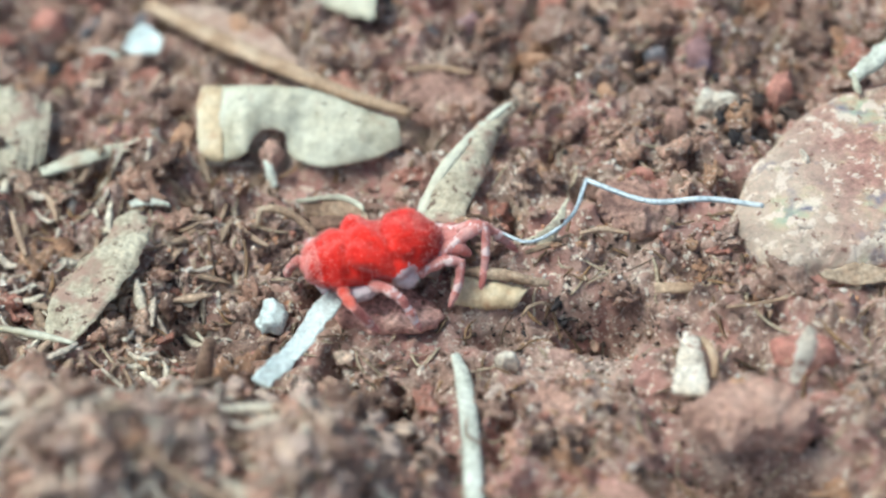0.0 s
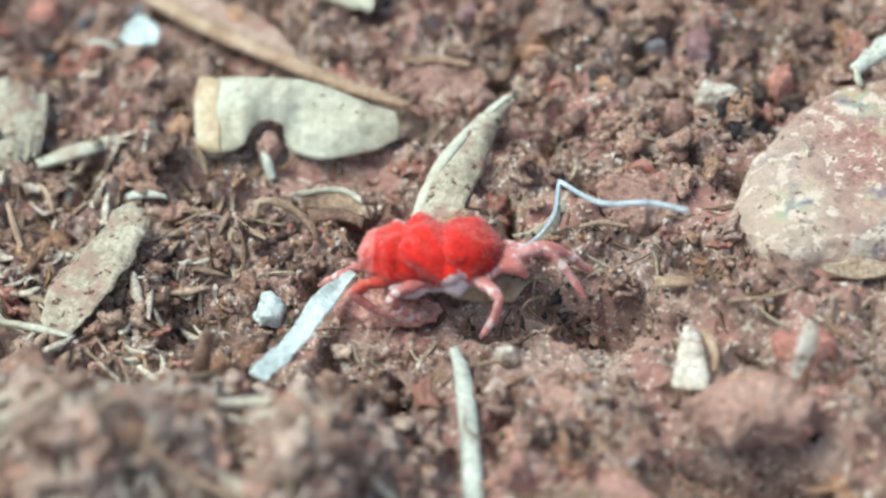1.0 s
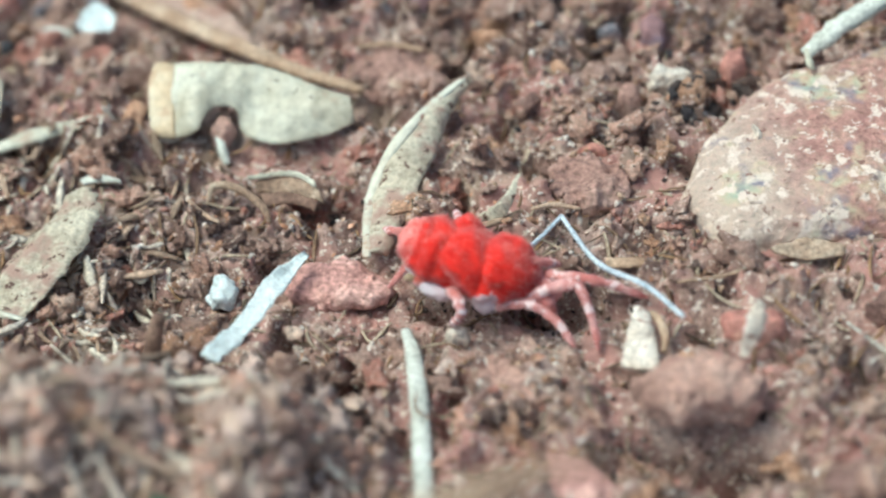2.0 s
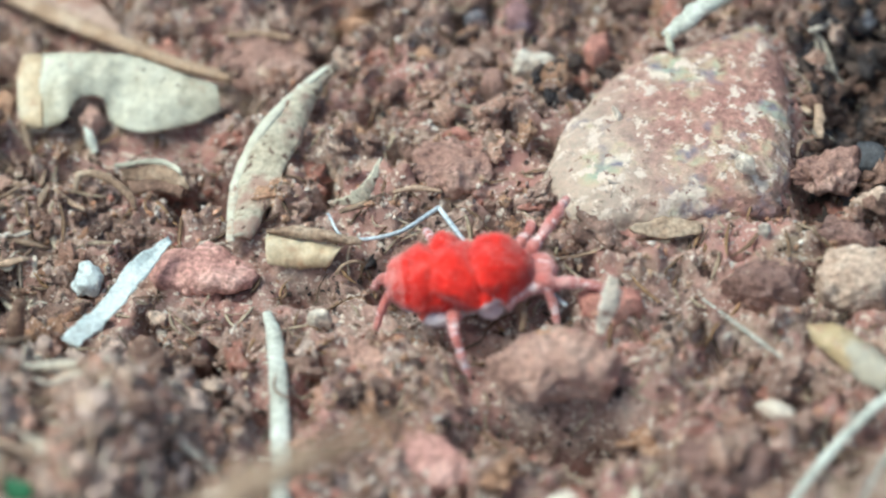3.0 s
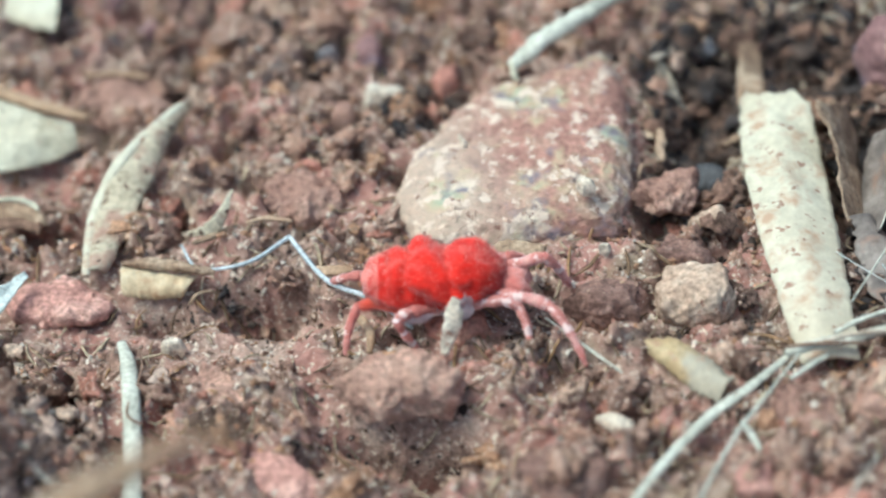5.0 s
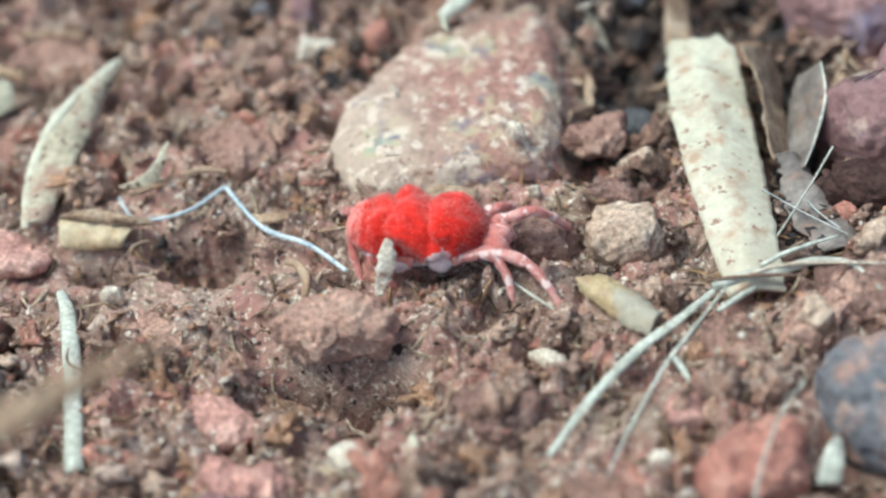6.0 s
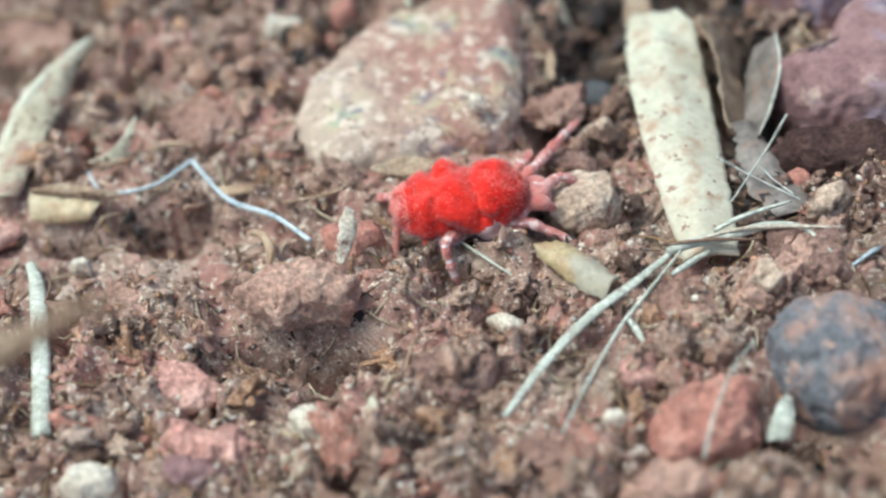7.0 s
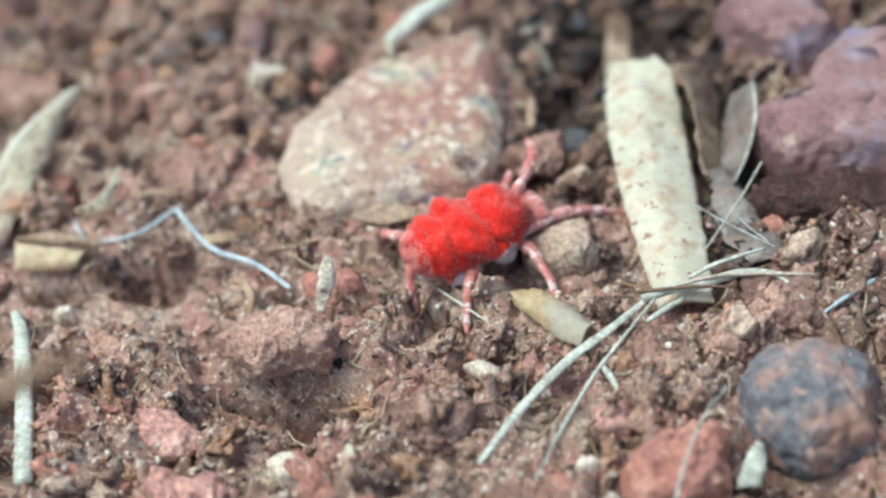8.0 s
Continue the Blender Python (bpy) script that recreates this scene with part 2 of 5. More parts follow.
TWIG = surface("brown_twig", [(0.3, (0.14, 0.08, 0.06)), (0.7, (0.36, 0.24, 0.18))], 0.8, 0.12, 0.85, 0.08)
GREYSTALK = surface("bleached_grey_stalk", [(0.3, (0.38, 0.38, 0.33)), (0.5, (0.60, 0.625, 0.555)), (0.7, (0.76, 0.79, 0.725))], 0.9, 0.13, 0.55, 0.05, contrast=0.45,
                    spots=[((0.242, 0.176, 0.143), 0.3, 0.35)])
WHITEFIBRE = surface("white_fibre", [(0.3, (0.52, 0.61, 0.61)), (0.5, (0.68, 0.77, 0.77)), (0.7, (0.80, 0.87, 0.87))], 0.7, 0.1, 0.6, 0.08, contrast=0.4)
THREAD = surface("pale_blue_thread", [(0.3, (0.34, 0.44, 0.52)), (0.7, (0.74, 0.82, 0.88))], 0.5, 0.08, 0.4, 0.03, contrast=0.5, spec=0.6)
BARK = surface("brown_husk", [(0.3, (0.20, 0.125, 0.085)), (0.5, (0.38, 0.27, 0.19)), (0.7, (0.60, 0.49, 0.37))], 0.7, 0.12, 0.8, 0.08)
# Dark humus tone, also used to put shade into hollows by colour
HUMUS_SHADE = surface("dark_humus_shade", [(0.3, (0.045, 0.034, 0.031)), (0.5, (0.11, 0.082, 0.072)), (0.7, (0.24, 0.18, 0.155))], 0.6, 0.1, 0.85, 0.2,
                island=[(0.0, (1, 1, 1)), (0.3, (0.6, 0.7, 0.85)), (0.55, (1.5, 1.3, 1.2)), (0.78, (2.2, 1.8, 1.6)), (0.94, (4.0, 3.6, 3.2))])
CHAFF = surface("pale_chaff", [(0.3, (0.572, 0.412, 0.342)), (0.5, (0.742, 0.573, 0.494)), (0.7, (0.869, 0.715, 0.627))], 0.8, 0.12, 0.9, 0.2,
                island=[(0.0, (1, 1, 1)), (0.35, (0.75, 0.66, 0.6)), (0.55, (1.1, 1.08, 1.0)), (0.75, (0.95, 0.74, 0.66)), (0.95, (0.5, 0.44, 0.4))])
GREEN = surface("green_leaf_bit", [(0.3, (0.03, 0.14, 0.06)), (0.7, (0.07, 0.26, 0.12))], 0.6, 0.1, 0.5, 0.02)
VELVET = surface("scarlet_velvet", [(0.3, (0.56, 0.009, 0.007)), (0.45, (0.70, 0.018, 0.012)), (0.58, (0.78, 0.036, 0.024)), (0.72, (0.82, 0.11, 0.085))], 1.0, 0.12, 0.9, 0.06, sheen=0.6, spec=0.12, contrast=0.25)
SCARLETLEG = surface("scarlet_pink_leg", [(0.3, (0.52, 0.035, 0.022)), (0.5, (0.64, 0.085, 0.055)), (0.7, (0.72, 0.22, 0.17))], 0.6, 0.1, 0.85, 0.05, sheen=0.8, spec=0.15, contrast=0.25)
LEGRED = surface("pink_red_leg", [(0.3, (0.50, 0.12, 0.105)), (0.5, (0.62, 0.23, 0.205)), (0.7, (0.73, 0.42, 0.40))], 0.6, 0.1, 0.8, 0.05, sheen=0.7, spec=0.2, contrast=0.25,
                 spots=[((0.80, 0.62, 0.61), 0.4, 0.41)])
FRINGE = surface("pale_pink_hair_fringe", [(0.3, (0.84, 0.24, 0.22)), (0.7, (0.88, 0.46, 0.44))], 0.7, 0.1, 0.8, 0.0, spec=0.2, contrast=0.15)
PALEHAIR = surface("white_pink_hair", [(0.3, (0.744, 0.539, 0.558)), (0.7, (0.818, 0.763, 0.8))], 0.6, 0.1, 0.8, 0.03, sheen=0.4, contrast=0.2)
STRAW = surface("pale_weathered_straw", [(0.3, (0.52, 0.43, 0.34)), (0.7, (0.78, 0.71, 0.61))], 0.6, 0.1, 0.75, 0.04,
                island=[(0.0, (1, 1, 1)), (0.3, (0.75, 0.62, 0.54)), (0.55, (1.15, 1.18, 1.15)), (0.8, (0.55, 0.46, 0.4))])


# ---- height of the soil ----
def lattice(ix, iy, k):
    h = (ix * 374761393 + iy * 668265263 + k * 1274126177) & 0xFFFFFFFF
    h = ((h ^ (h >> 13)) * 1274126177) & 0xFFFFFFFF
    return ((h ^ (h >> 16)) & 0xFFFF) / 65535.0


def value_noise(x, y, k):
    ix, iy = np.floor(x).astype(np.int64), np.floor(y).astype(np.int64)
    fx, fy = x - ix, y - iy
    fx, fy = fx * fx * (3 - 2 * fx), fy * fy * (3 - 2 * fy)
    a, b = lattice(ix, iy, k), lattice(ix + 1, iy, k)
    c, d = lattice(ix, iy + 1, k), lattice(ix + 1, iy + 1, k)
    return (a + (b - a) * fx) * (1 - fy) + (c + (d - c) * fx) * fy - 0.5


def lumps(x, y, cell, k):
    """Rounded crumbs, 0 to 1, packed on a jittered grid."""
    u, v = x / cell, y / cell
    ix, iy = np.floor(u).astype(np.int64), np.floor(v).astype(np.int64)
    best = np.zeros_like(u)
    for dx in (-1, 0, 1):
        for dy in (-1, 0, 1):
            jx, jy = ix + dx, iy + dy
            r = 0.42 + 0.5 * lattice(jx, jy, k + 2)
            d2 = ((jx + lattice(jx, jy, k) - u) ** 2 + (jy + lattice(jx, jy, k + 1) - v) ** 2) / (r * r)
            best = np.maximum(best, np.sqrt(np.maximum(0, 1 - d2)) * r)
    return best


# Hollows and humps of the bed: x, y, half sizes along x and y, height
RELIEF = (
    (-27.5, 3.2, 2.2, 0.9, -1.5), (-19.6, 0.8, 2.2, 1.0, -2.6), (-13.6, 1.6, 1.3, 1.6, -1.0), (-10.0, -4.2, 3.0, 1.0, -0.8),
    (10.3, 2.5, 1.4, 3.4, -2.2), (11.8, 9.0, 2.2, 5.0, -3.6), (19.9, 4.0, 1.4, 5.5, -5.2), (9.6, 1.2, 0.7, 1.1, -2.2), (-1.0, -13.3, 3.0, 0.9, -2.8),
    (6.5, -5.6, 2.4, 0.8, -0.8), (-34.6, -17.9, 7.6, 5.4, 6.6), (-25.6, -18.8, 4.8, 4.8, 6.3), (-19.0, -17.2, 2.7, 4.2, 4.3),
    (-28.0, -6.2, 1.6, 1.2, -0.9), (20.0, -10.0, 4.5, 1.6, 0.5), (17.0, 13.5, 3.5, 3.0, -4.4), (-9.2, -4.4, 1.8, 0.8, -1.4), (-16.5, -5.2, 3.2, 1.6, -0.35), (-10.5, -6.6, 3.4, 1.6, -0.35), (-4.0, -6.6, 3.6, 1.7, -0.35), (4.0, -6.3, 4.5, 1.8, -0.4), (0.6, -13.3, 3.4, 1.0, -2.2), (21.0, -17.4, 1.3, 1.3, -2.4), (22.8, -19.6, 3.0, 1.2, -2.6), (6.5, -17.6, 2.4, 0.6, -1.4), (-21.5, 4.3, 2.6, 0.5, -1.6),
    (20.9, -18.5, 1.2, 0.8, -2.0), (23.1, -20.0, 1.6, 0.8, -2.0), (21.4, 1.8, 0.8, 1.2, -2.0), (19.2, 7.9, 0.7, 1.5, -2.0),
    (-13.5, -5.0, 1.2, 0.5, -2.0), (-10.1, -3.5, 1.3, 0.6, -2.0), (-8.3, -4.0, 1.5, 0.7, -2.0), (-3.9, -8.8, 0.9, 0.6, -2.0), (-3.2, -12.4, 0.9, 0.6, -2.0), (-14.4, -13.1, 0.8, 0.5, -2.0),
    (0.3, -12.5, 1.2, 0.6, -2.0), (14.2, -5.1, 0.8, 0.6, -2.0), (10.4, -6.3, 0.9, 0.5, -2.0), (-19.4, 1.4, 1.3, 0.5, -2.0), (-12.9, 6.8, 0.9, 0.5, -2.0), (-22.0, 15.1, 0.9, 0.8, -2.0),
    (-17.5, 16.2, 0.9, 0.7, -2.0), (-15.7, 13.4, 1.1, 0.7, -2.0), (-10.6, 14.5, 0.9, 0.7, -2.0), (10.3, 11.6, 1.0, 0.9, -2.0), (7.9, -0.1, 0.8, 0.5, -2.0), (-7.3, 10.7, 0.8, 0.6, -2.0),
    (14.7, -17.0, 0.9, 0.5, -2.0), (-3.2, -12.4, 1.0, 0.5, -2.0), (0.0, -12.5, 1.0, 0.6, -2.0), (-5.1, -14.1, 0.7, 0.5, -2.0), (-13.4, -4.6, 1.0, 0.5, -2.0), (-27.9, -5.2, 1.2, 0.6, -2.0),
    (-5.9, 6.8, 1.0, 0.7, -2.0), (-2.2, 4.0, 0.9, 0.6, -2.0), (-14.7, 10.7, 0.9, 0.6, -2.0),
)


def broad(x, y):
    """The bed without its crumbs."""
    z = 0.7 * value_noise(x / 9, y / 9, 1) + 0.6 * value_noise(x / 4.1, y / 4.1, 2)
    for cx, cy, sx, sy, up in RELIEF:
        z = z + up * np.exp(-((x - cx) / sx) ** 2 - ((y - cy) / sy) ** 2)
    return z


# Stretches where larger things lie and the bed is pressed flat: from x, y to x, y, half width
PRESSED = (
    (1.0, 3.0, 4.5, 7.5, 4.6), (3.0, 1.0, 6.0, 1.0, 3.5), (15.5, 8.0, 17.5, -6.5, 2.0), (-14.3, 8.4, -16.9, 1.0, 1.2), (-16.9, 1.0, -17.0, -3.5, 1.1),
    (-29.0, 5.5, -21.0, 5.0, 1.9), (-13.0, -1.3, -9.5, -2.4, 0.6), (-9.5, -2.4, -7.7, -0.8, 0.6), (-7.7, -0.8, -5.6, -3.5, 0.6), (-5.6, -3.5, -1.2, -7.0, 0.7),
    (-12.0, 2.6, -3.5, 2.2, 0.9), (-21.0, -4.0, -23.5, -10.5, 0.9), (-14.6, -8.0, -12.7, -18.5, 0.9), (16.4, -8.5, 8.5, -19.0, 0.8), (16.6, -9.0, 11.0, -20.0, 0.6),
    (16.0, -8.5, 24.0, -7.0, 0.8), (-3.6, -11.3, 0.8, -11.0, 1.9), (0.4, -6.5, 0.4, -7.6, 0.9), (-4.0, -7.0, -4.0, -8.6, 1.1), (-15.8, -3.2, -12.0, -3.2, 1.1),
    (-35.0, 15.5, -20.0, 8.5, 0.9), (-31.5, 0.0, -34.5, -7.0, 1.8), (22.8, -15.0, 23.0, -15.0, 3.4), (17.3, -19.2, 17.3, -19.2, 2.3), (25.0, 3.0, 26.5, 6.0, 4.0),
    (11.5, -4.6, 11.5, -4.5, 1.9), (9.5, -8.0, 13.0, -10.8, 1.1), (-10.6, 0.6, -13.0, -0.7, 0.9), (-0.6, -18.1, -0.5, -18.1, 1.1), (-10.1, -21.5, -10.0, -21.5, 1.8),
    (-19.0, -4.4, -18.6, -4.4, 2.5), (8.0, -12.4, 8.6, -12.4, 0.9), (4.7, -6.1, 8.6, -9.6, 0.4), (-18.0, -4.8, -10.0, -6.8, 1.4), (-10.0, -6.8, -3.0, -6.4, 1.4), (-3.0, -6.2, 7.0, -5.6, 1.5), (-4.5, 9.6, -4.4, 9.6, 1.0), (-6.2, 8.2, -6.2, 8.3, 0.9),
)


def pressed(x, y):
    """1 under the larger things, 0 on the open bed."""
    m = np.zeros(np.shape(x))
    for x0, y0, x1, y1, r in PRESSED:
        dx, dy = x1 - x0, y1 - y0
        t = np.clip(((x - x0) * dx + (y - y0) * dy) / (dx * dx + dy * dy + 1e-9), 0, 1)
        d = np.hypot(x - x0 - t * dx, y - y0 - t * dy) / r
        m = np.maximum(m, np.clip((1.35 - d) / 0.5, 0, 1))
    return m


def height(x, y):
    x, y = np.asarray(x, float), np.asarray(y, float)
    wx = x + 0.9 * value_noise(x / 1.1, y / 1.1, 7) + 0.5 * value_noise(x / 0.45, y / 0.45, 17)
    wy = y + 0.9 * value_noise(x / 1.1, y / 1.1, 8) + 0.5 * value_noise(x / 0.45, y / 0.45, 18)
    z = 2.0 * lumps(wx, wy, 2.6, 10) * (0.6 + 1.2 * value_noise(x / 6, y / 6, 3)) + 0.85 * lumps(wx, wy, 1.15, 20) + 0.4 * lumps(wx, wy, 0.55, 30)
    z = z - 6.0 * np.maximum(0, value_noise(wx / 1.7, wy / 1.7, 50) - 0.13) - 2.6 * np.maximum(0, value_noise(wx / 0.7, wy / 0.7, 51) - 0.2)
    z = z + 0.7 * value_noise(wx / 0.75, wy / 0.75, 5) + 0.5 * value_noise(x / 0.4, y / 0.4, 6) + 0.2 * value_noise(x / 0.22, y / 0.22, 9)
    return broad(x, y) + (z - 0.85) * (1 - 0.62 * pressed(x, y)) - 0.15 * pressed(x, y)


def spaced(lo, hi, step, reach):
    inner = list(np.arange(lo, hi, step))
    out, d = [], step
    left, right = lo, inner[-1]
    tail, head = [], []
    while right < reach:
        d *= 1.35
        right += d
        left -= d
        head.append(right)
        tail.append(left)
    return np.array(tail[::-1] + inner + head)


def sheet_mesh(name, xs, ys):
    gx, gy = np.meshgrid(xs, ys)
    gz = height(gx, gy)
    ny, nx = gx.shape
    me = bpy.data.meshes.new(name)
    idx = np.arange(ny * nx).reshape(ny, nx)
    quads = np.stack([idx[:-1, :-1], idx[:-1, 1:], idx[1:, 1:], idx[1:, :-1]], -1).reshape(-1, 4)
    return fill(me, np.stack([gx, gy, gz], -1).reshape(-1, 3), quads)


def fill(me, verts, faces, smooth=True):
    """Puts arrays of points (mm) and equal-sided faces into a mesh."""
    n, k = faces.shape
    me.vertices.add(len(verts))
    me.vertices.foreach_set("co", (verts * U).astype(np.float32).ravel())
    me.loops.add(n * k)
    me.loops.foreach_set("vertex_index", faces.astype(np.int32).ravel())
    me.polygons.add(n)
    me.polygons.foreach_set("loop_start", np.arange(0, n * k, k, dtype=np.int32))
    me.polygons.foreach_set("use_smooth", np.full(n, smooth))
    me.update(calc_edges=True)
    return me


# ---- builders ----
def mesh_of(name, bm, material, smooth=True):
    bmesh.ops.recalc_face_normals(bm, faces=bm.faces)
    me = bpy.data.meshes.new(name)
    for f in bm.faces:
        f.smooth = smooth
    bm.to_mesh(me)
    bm.free()
    me.transform(Matrix.Scale(U, 4))
    me.materials.append(material)
    return me


def part(name, bm, material, parent=None, label="", smooth=True):
    ob = new(name, mesh_of(name, bm, material, smooth))
    ob.parent = parent
    return tagged(ob, label)


def thing(name, label, category, m=None, group=""):
    ob = tagged(new(name), label, category, group)
    ob.empty_display_size = 0.001
    ob.matrix_basis = m or Matrix()
    return ob


def spline(pts, n):
    """n points on a smooth curve through pts."""
    p = np.array(pts, float)
    p = np.vstack([2 * p[0] - p[1], p, 2 * p[-1] - p[-2]])
    out = []
    for s in np.linspace(0, len(pts) - 1, n):
        i = min(int(s), len(pts) - 2)
        t = s - i
        a, b, c, d = p[i:i + 4]
        out.append(0.5 * (2 * b + (c - a) * t + (2 * a - 5 * b + 4 * c - d) * t * t + (3 * b - a - 3 * c + d) * t ** 3))
    return np.array(out)


def rough_of(v, mm, amount, k=0):
    return noise.noise(Vector(v) / mm + Vector((k * 7.3, k * 3.1, k * 1.7))) * amount


def tube(pts, radii, n=24, sides=8, rough=0.1, flat=1.0, k=0):
    """A stalk through pts (mm) with radii along it, lightly uneven and closed at both ends."""
    bm = bmesh.new()
    c = spline(pts, n)
    r = np.interp(np.linspace(0, 1, n), np.linspace(0, 1, len(radii)), radii)
    tan = np.gradient(c, axis=0)
    rings, side = [], Vector((0, 0, 1))
    for i in range(n):
        t = Vector(tan[i]).normalized()
        a = t.cross(side)
        a = a.normalized() if a.length > 0.05 else t.orthogonal().normalized()
        b = a.cross(t)
        ring = []
        for j in range(sides):
            w = 2 * math.pi * j / sides
            d = a * math.cos(w) + b * math.sin(w) * flat
            q = Vector(c[i]) + d * r[i]
            ring.append(bm.verts.new(q + d * r[i] * rough_of(q, 0.6, 2 * rough, k)))
        rings.append(ring)
    for p, q in zip(rings, rings[1:]):
        for j in range(sides):
            bm.faces.new((p[j], p[(j + 1) % sides], q[(j + 1) % sides], q[j]))
    bm.faces.new(rings[0])
    bm.faces.new(rings[-1])
    return bm


def rock(size, k=0, sub=4, rough=0.16, cuts=9, keep=0.72, fine=0.03):
    """A weathered stone with broken faces: half sizes in mm."""
    rng = random.Random(k)
    bm = bmesh.new()
    bmesh.ops.create_icosphere(bm, subdivisions=sub, radius=1)
    planes = []
    for _ in range(cuts):
        d = Vector((rng.gauss(0, 1), rng.gauss(0, 1), rng.gauss(0, 1))).normalized()
        planes.append((d, rng.uniform(keep, 0.95)))
    for v in bm.verts:
        q = v.co.copy()
        for d, o in planes:
            over = q.dot(d) - o
            if over > 0:
                q -= d * over * 0.9
        q += v.co * (rough_of(v.co, 0.75, rough, k) + rough_of(v.co, 0.3, rough * 0.45, k) + rough_of(v.co, 0.11, fine, k))
        v.co = Vector((q.x * size[0], q.y * size[1], q.z * size[2]))
    return bm


def slab(name, label, category, place, outline, tall, material, k, sub=5, q=0.45, rough=0.25, group=""):
    """A stone or clod with that outline in plan (mm about its place), rising tall over the bed and as deep in it."""
    o = [Vector(p) for p in outline]
    size = sum(p.length for p in o) / len(o)

    def reach(d):
        far = 0.3 * size
        for a, b in zip(o, o[1:] + o[:1]):
            e = b - a
            den = d.x * e.y - d.y * e.x
            if abs(den) > 1e-6:
                t, s = (a.x * e.y - a.y * e.x) / den, (a.x * d.y - a.y * d.x) / den
                if t > 0 and -0.001 <= s <= 1.001:
                    far = max(far, t)
        return far

    bm = bmesh.new()
    bmesh.ops.create_icosphere(bm, subdivisions=sub, radius=1)
    for v in bm.verts:
        d = Vector((v.co.x, v.co.y))
        flat = d.length
        d = d.normalized() if flat > 1e-5 else Vector((1, 0))
        r = reach(d) * flat ** q
        p = Vector((d.x * r, d.y * r, v.co.z * tall))
        n = (v.co + Vector((0, 0, 0.3))).normalized()
        m = min(size, 2.5) * rough
        v.co = p + n * (rough_of(p, 1.5, m * 0.5, k) + rough_of(p, 0.6, m * 0.34, k) + rough_of(p, 0.3, m * 0.15, k))
    ob = part(name, bm, material)
    ob.matrix_basis = at(*place)
    return tagged(ob, label, category, group)


def between(a, b, bulge=0.0, thick=0.15, n=40, m=11, ragged=0.12, k=0, torn=0.0, fold=0.0):
    """A leaf or husk stretched between two edge lines (mm), swelling by bulge in its middle, creased lengthwise by fold."""
    bm = bmesh.new()
    pa, pb = spline(a, n), spline(b, n)
    top, low = [], []
    for i in range(n):
        va, vb = Vector(pa[i]), Vector(pb[i])
        run = Vector(pa[min(i + 1, n - 1)] - pa[max(i - 1, 0)])
        up = run.cross(vb - va)
        up = up.normalized() if up.length > 1e-6 else Vector((0, 0, 1))
        if up.z < 0:
            up.negate()
        wide = (vb - va).length
        ra, rb = (ragged * min(1.0, wide) * noise.noise(Vector((i * 0.45, e, k * 5.1))) for e in (3.0, 9.0))
        across = (vb - va).normalized() if wide > 1e-6 else Vector((0, 0, 0))
        t_row, l_row = [], []
        for j in range(m):
            e = j / (m - 1)
            q = va + across * ra + (vb - va + across * (rb - ra)) * e
            q += up * (bulge * 4 * e * (1 - e) + fold * (0.5 - abs(2 * e - 0.9)) + rough_of(q, 1.4, 0.22, k) + rough_of(q, 0.5, 0.07, k))
            if torn:
                q += run.normalized() * torn * math.exp(-i / 2.5) * (noise.noise(Vector((e * 4.5, k * 3.3, 1.0))) + 0.35 * noise.noise(Vector((e * 14, k * 3.3, 2.0))))
            g = up * thick * 0.5 * (1 - 0.7 * abs(2 * e - 1) ** 4)
            t_row.append(bm.verts.new(q + g))
            l_row.append(bm.verts.new(q - g))
        top.append(t_row)
        low.append(l_row)
    for rows in (top, low):
        for p, q in zip(rows, rows[1:]):
            for j in range(m - 1):
                bm.faces.new((p[j], p[j + 1], q[j + 1], q[j]))
    for i in range(n - 1):
        for j in (0, m - 1):
            bm.faces.new((top[i][j], top[i + 1][j], low[i + 1][j], low[i][j]))
    for i in (0, n - 1):
        for j in range(m - 1):
            bm.faces.new((top[i][j], top[i][j + 1], low[i][j + 1], low[i][j]))
    return bm


def piece(name, label, category, bm, material, group=""):
    return tagged(part(name, bm, material), label, category, group)


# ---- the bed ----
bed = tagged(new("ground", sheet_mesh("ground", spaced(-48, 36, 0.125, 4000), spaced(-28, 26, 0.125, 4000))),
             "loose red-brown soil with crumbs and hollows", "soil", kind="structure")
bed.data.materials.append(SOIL)


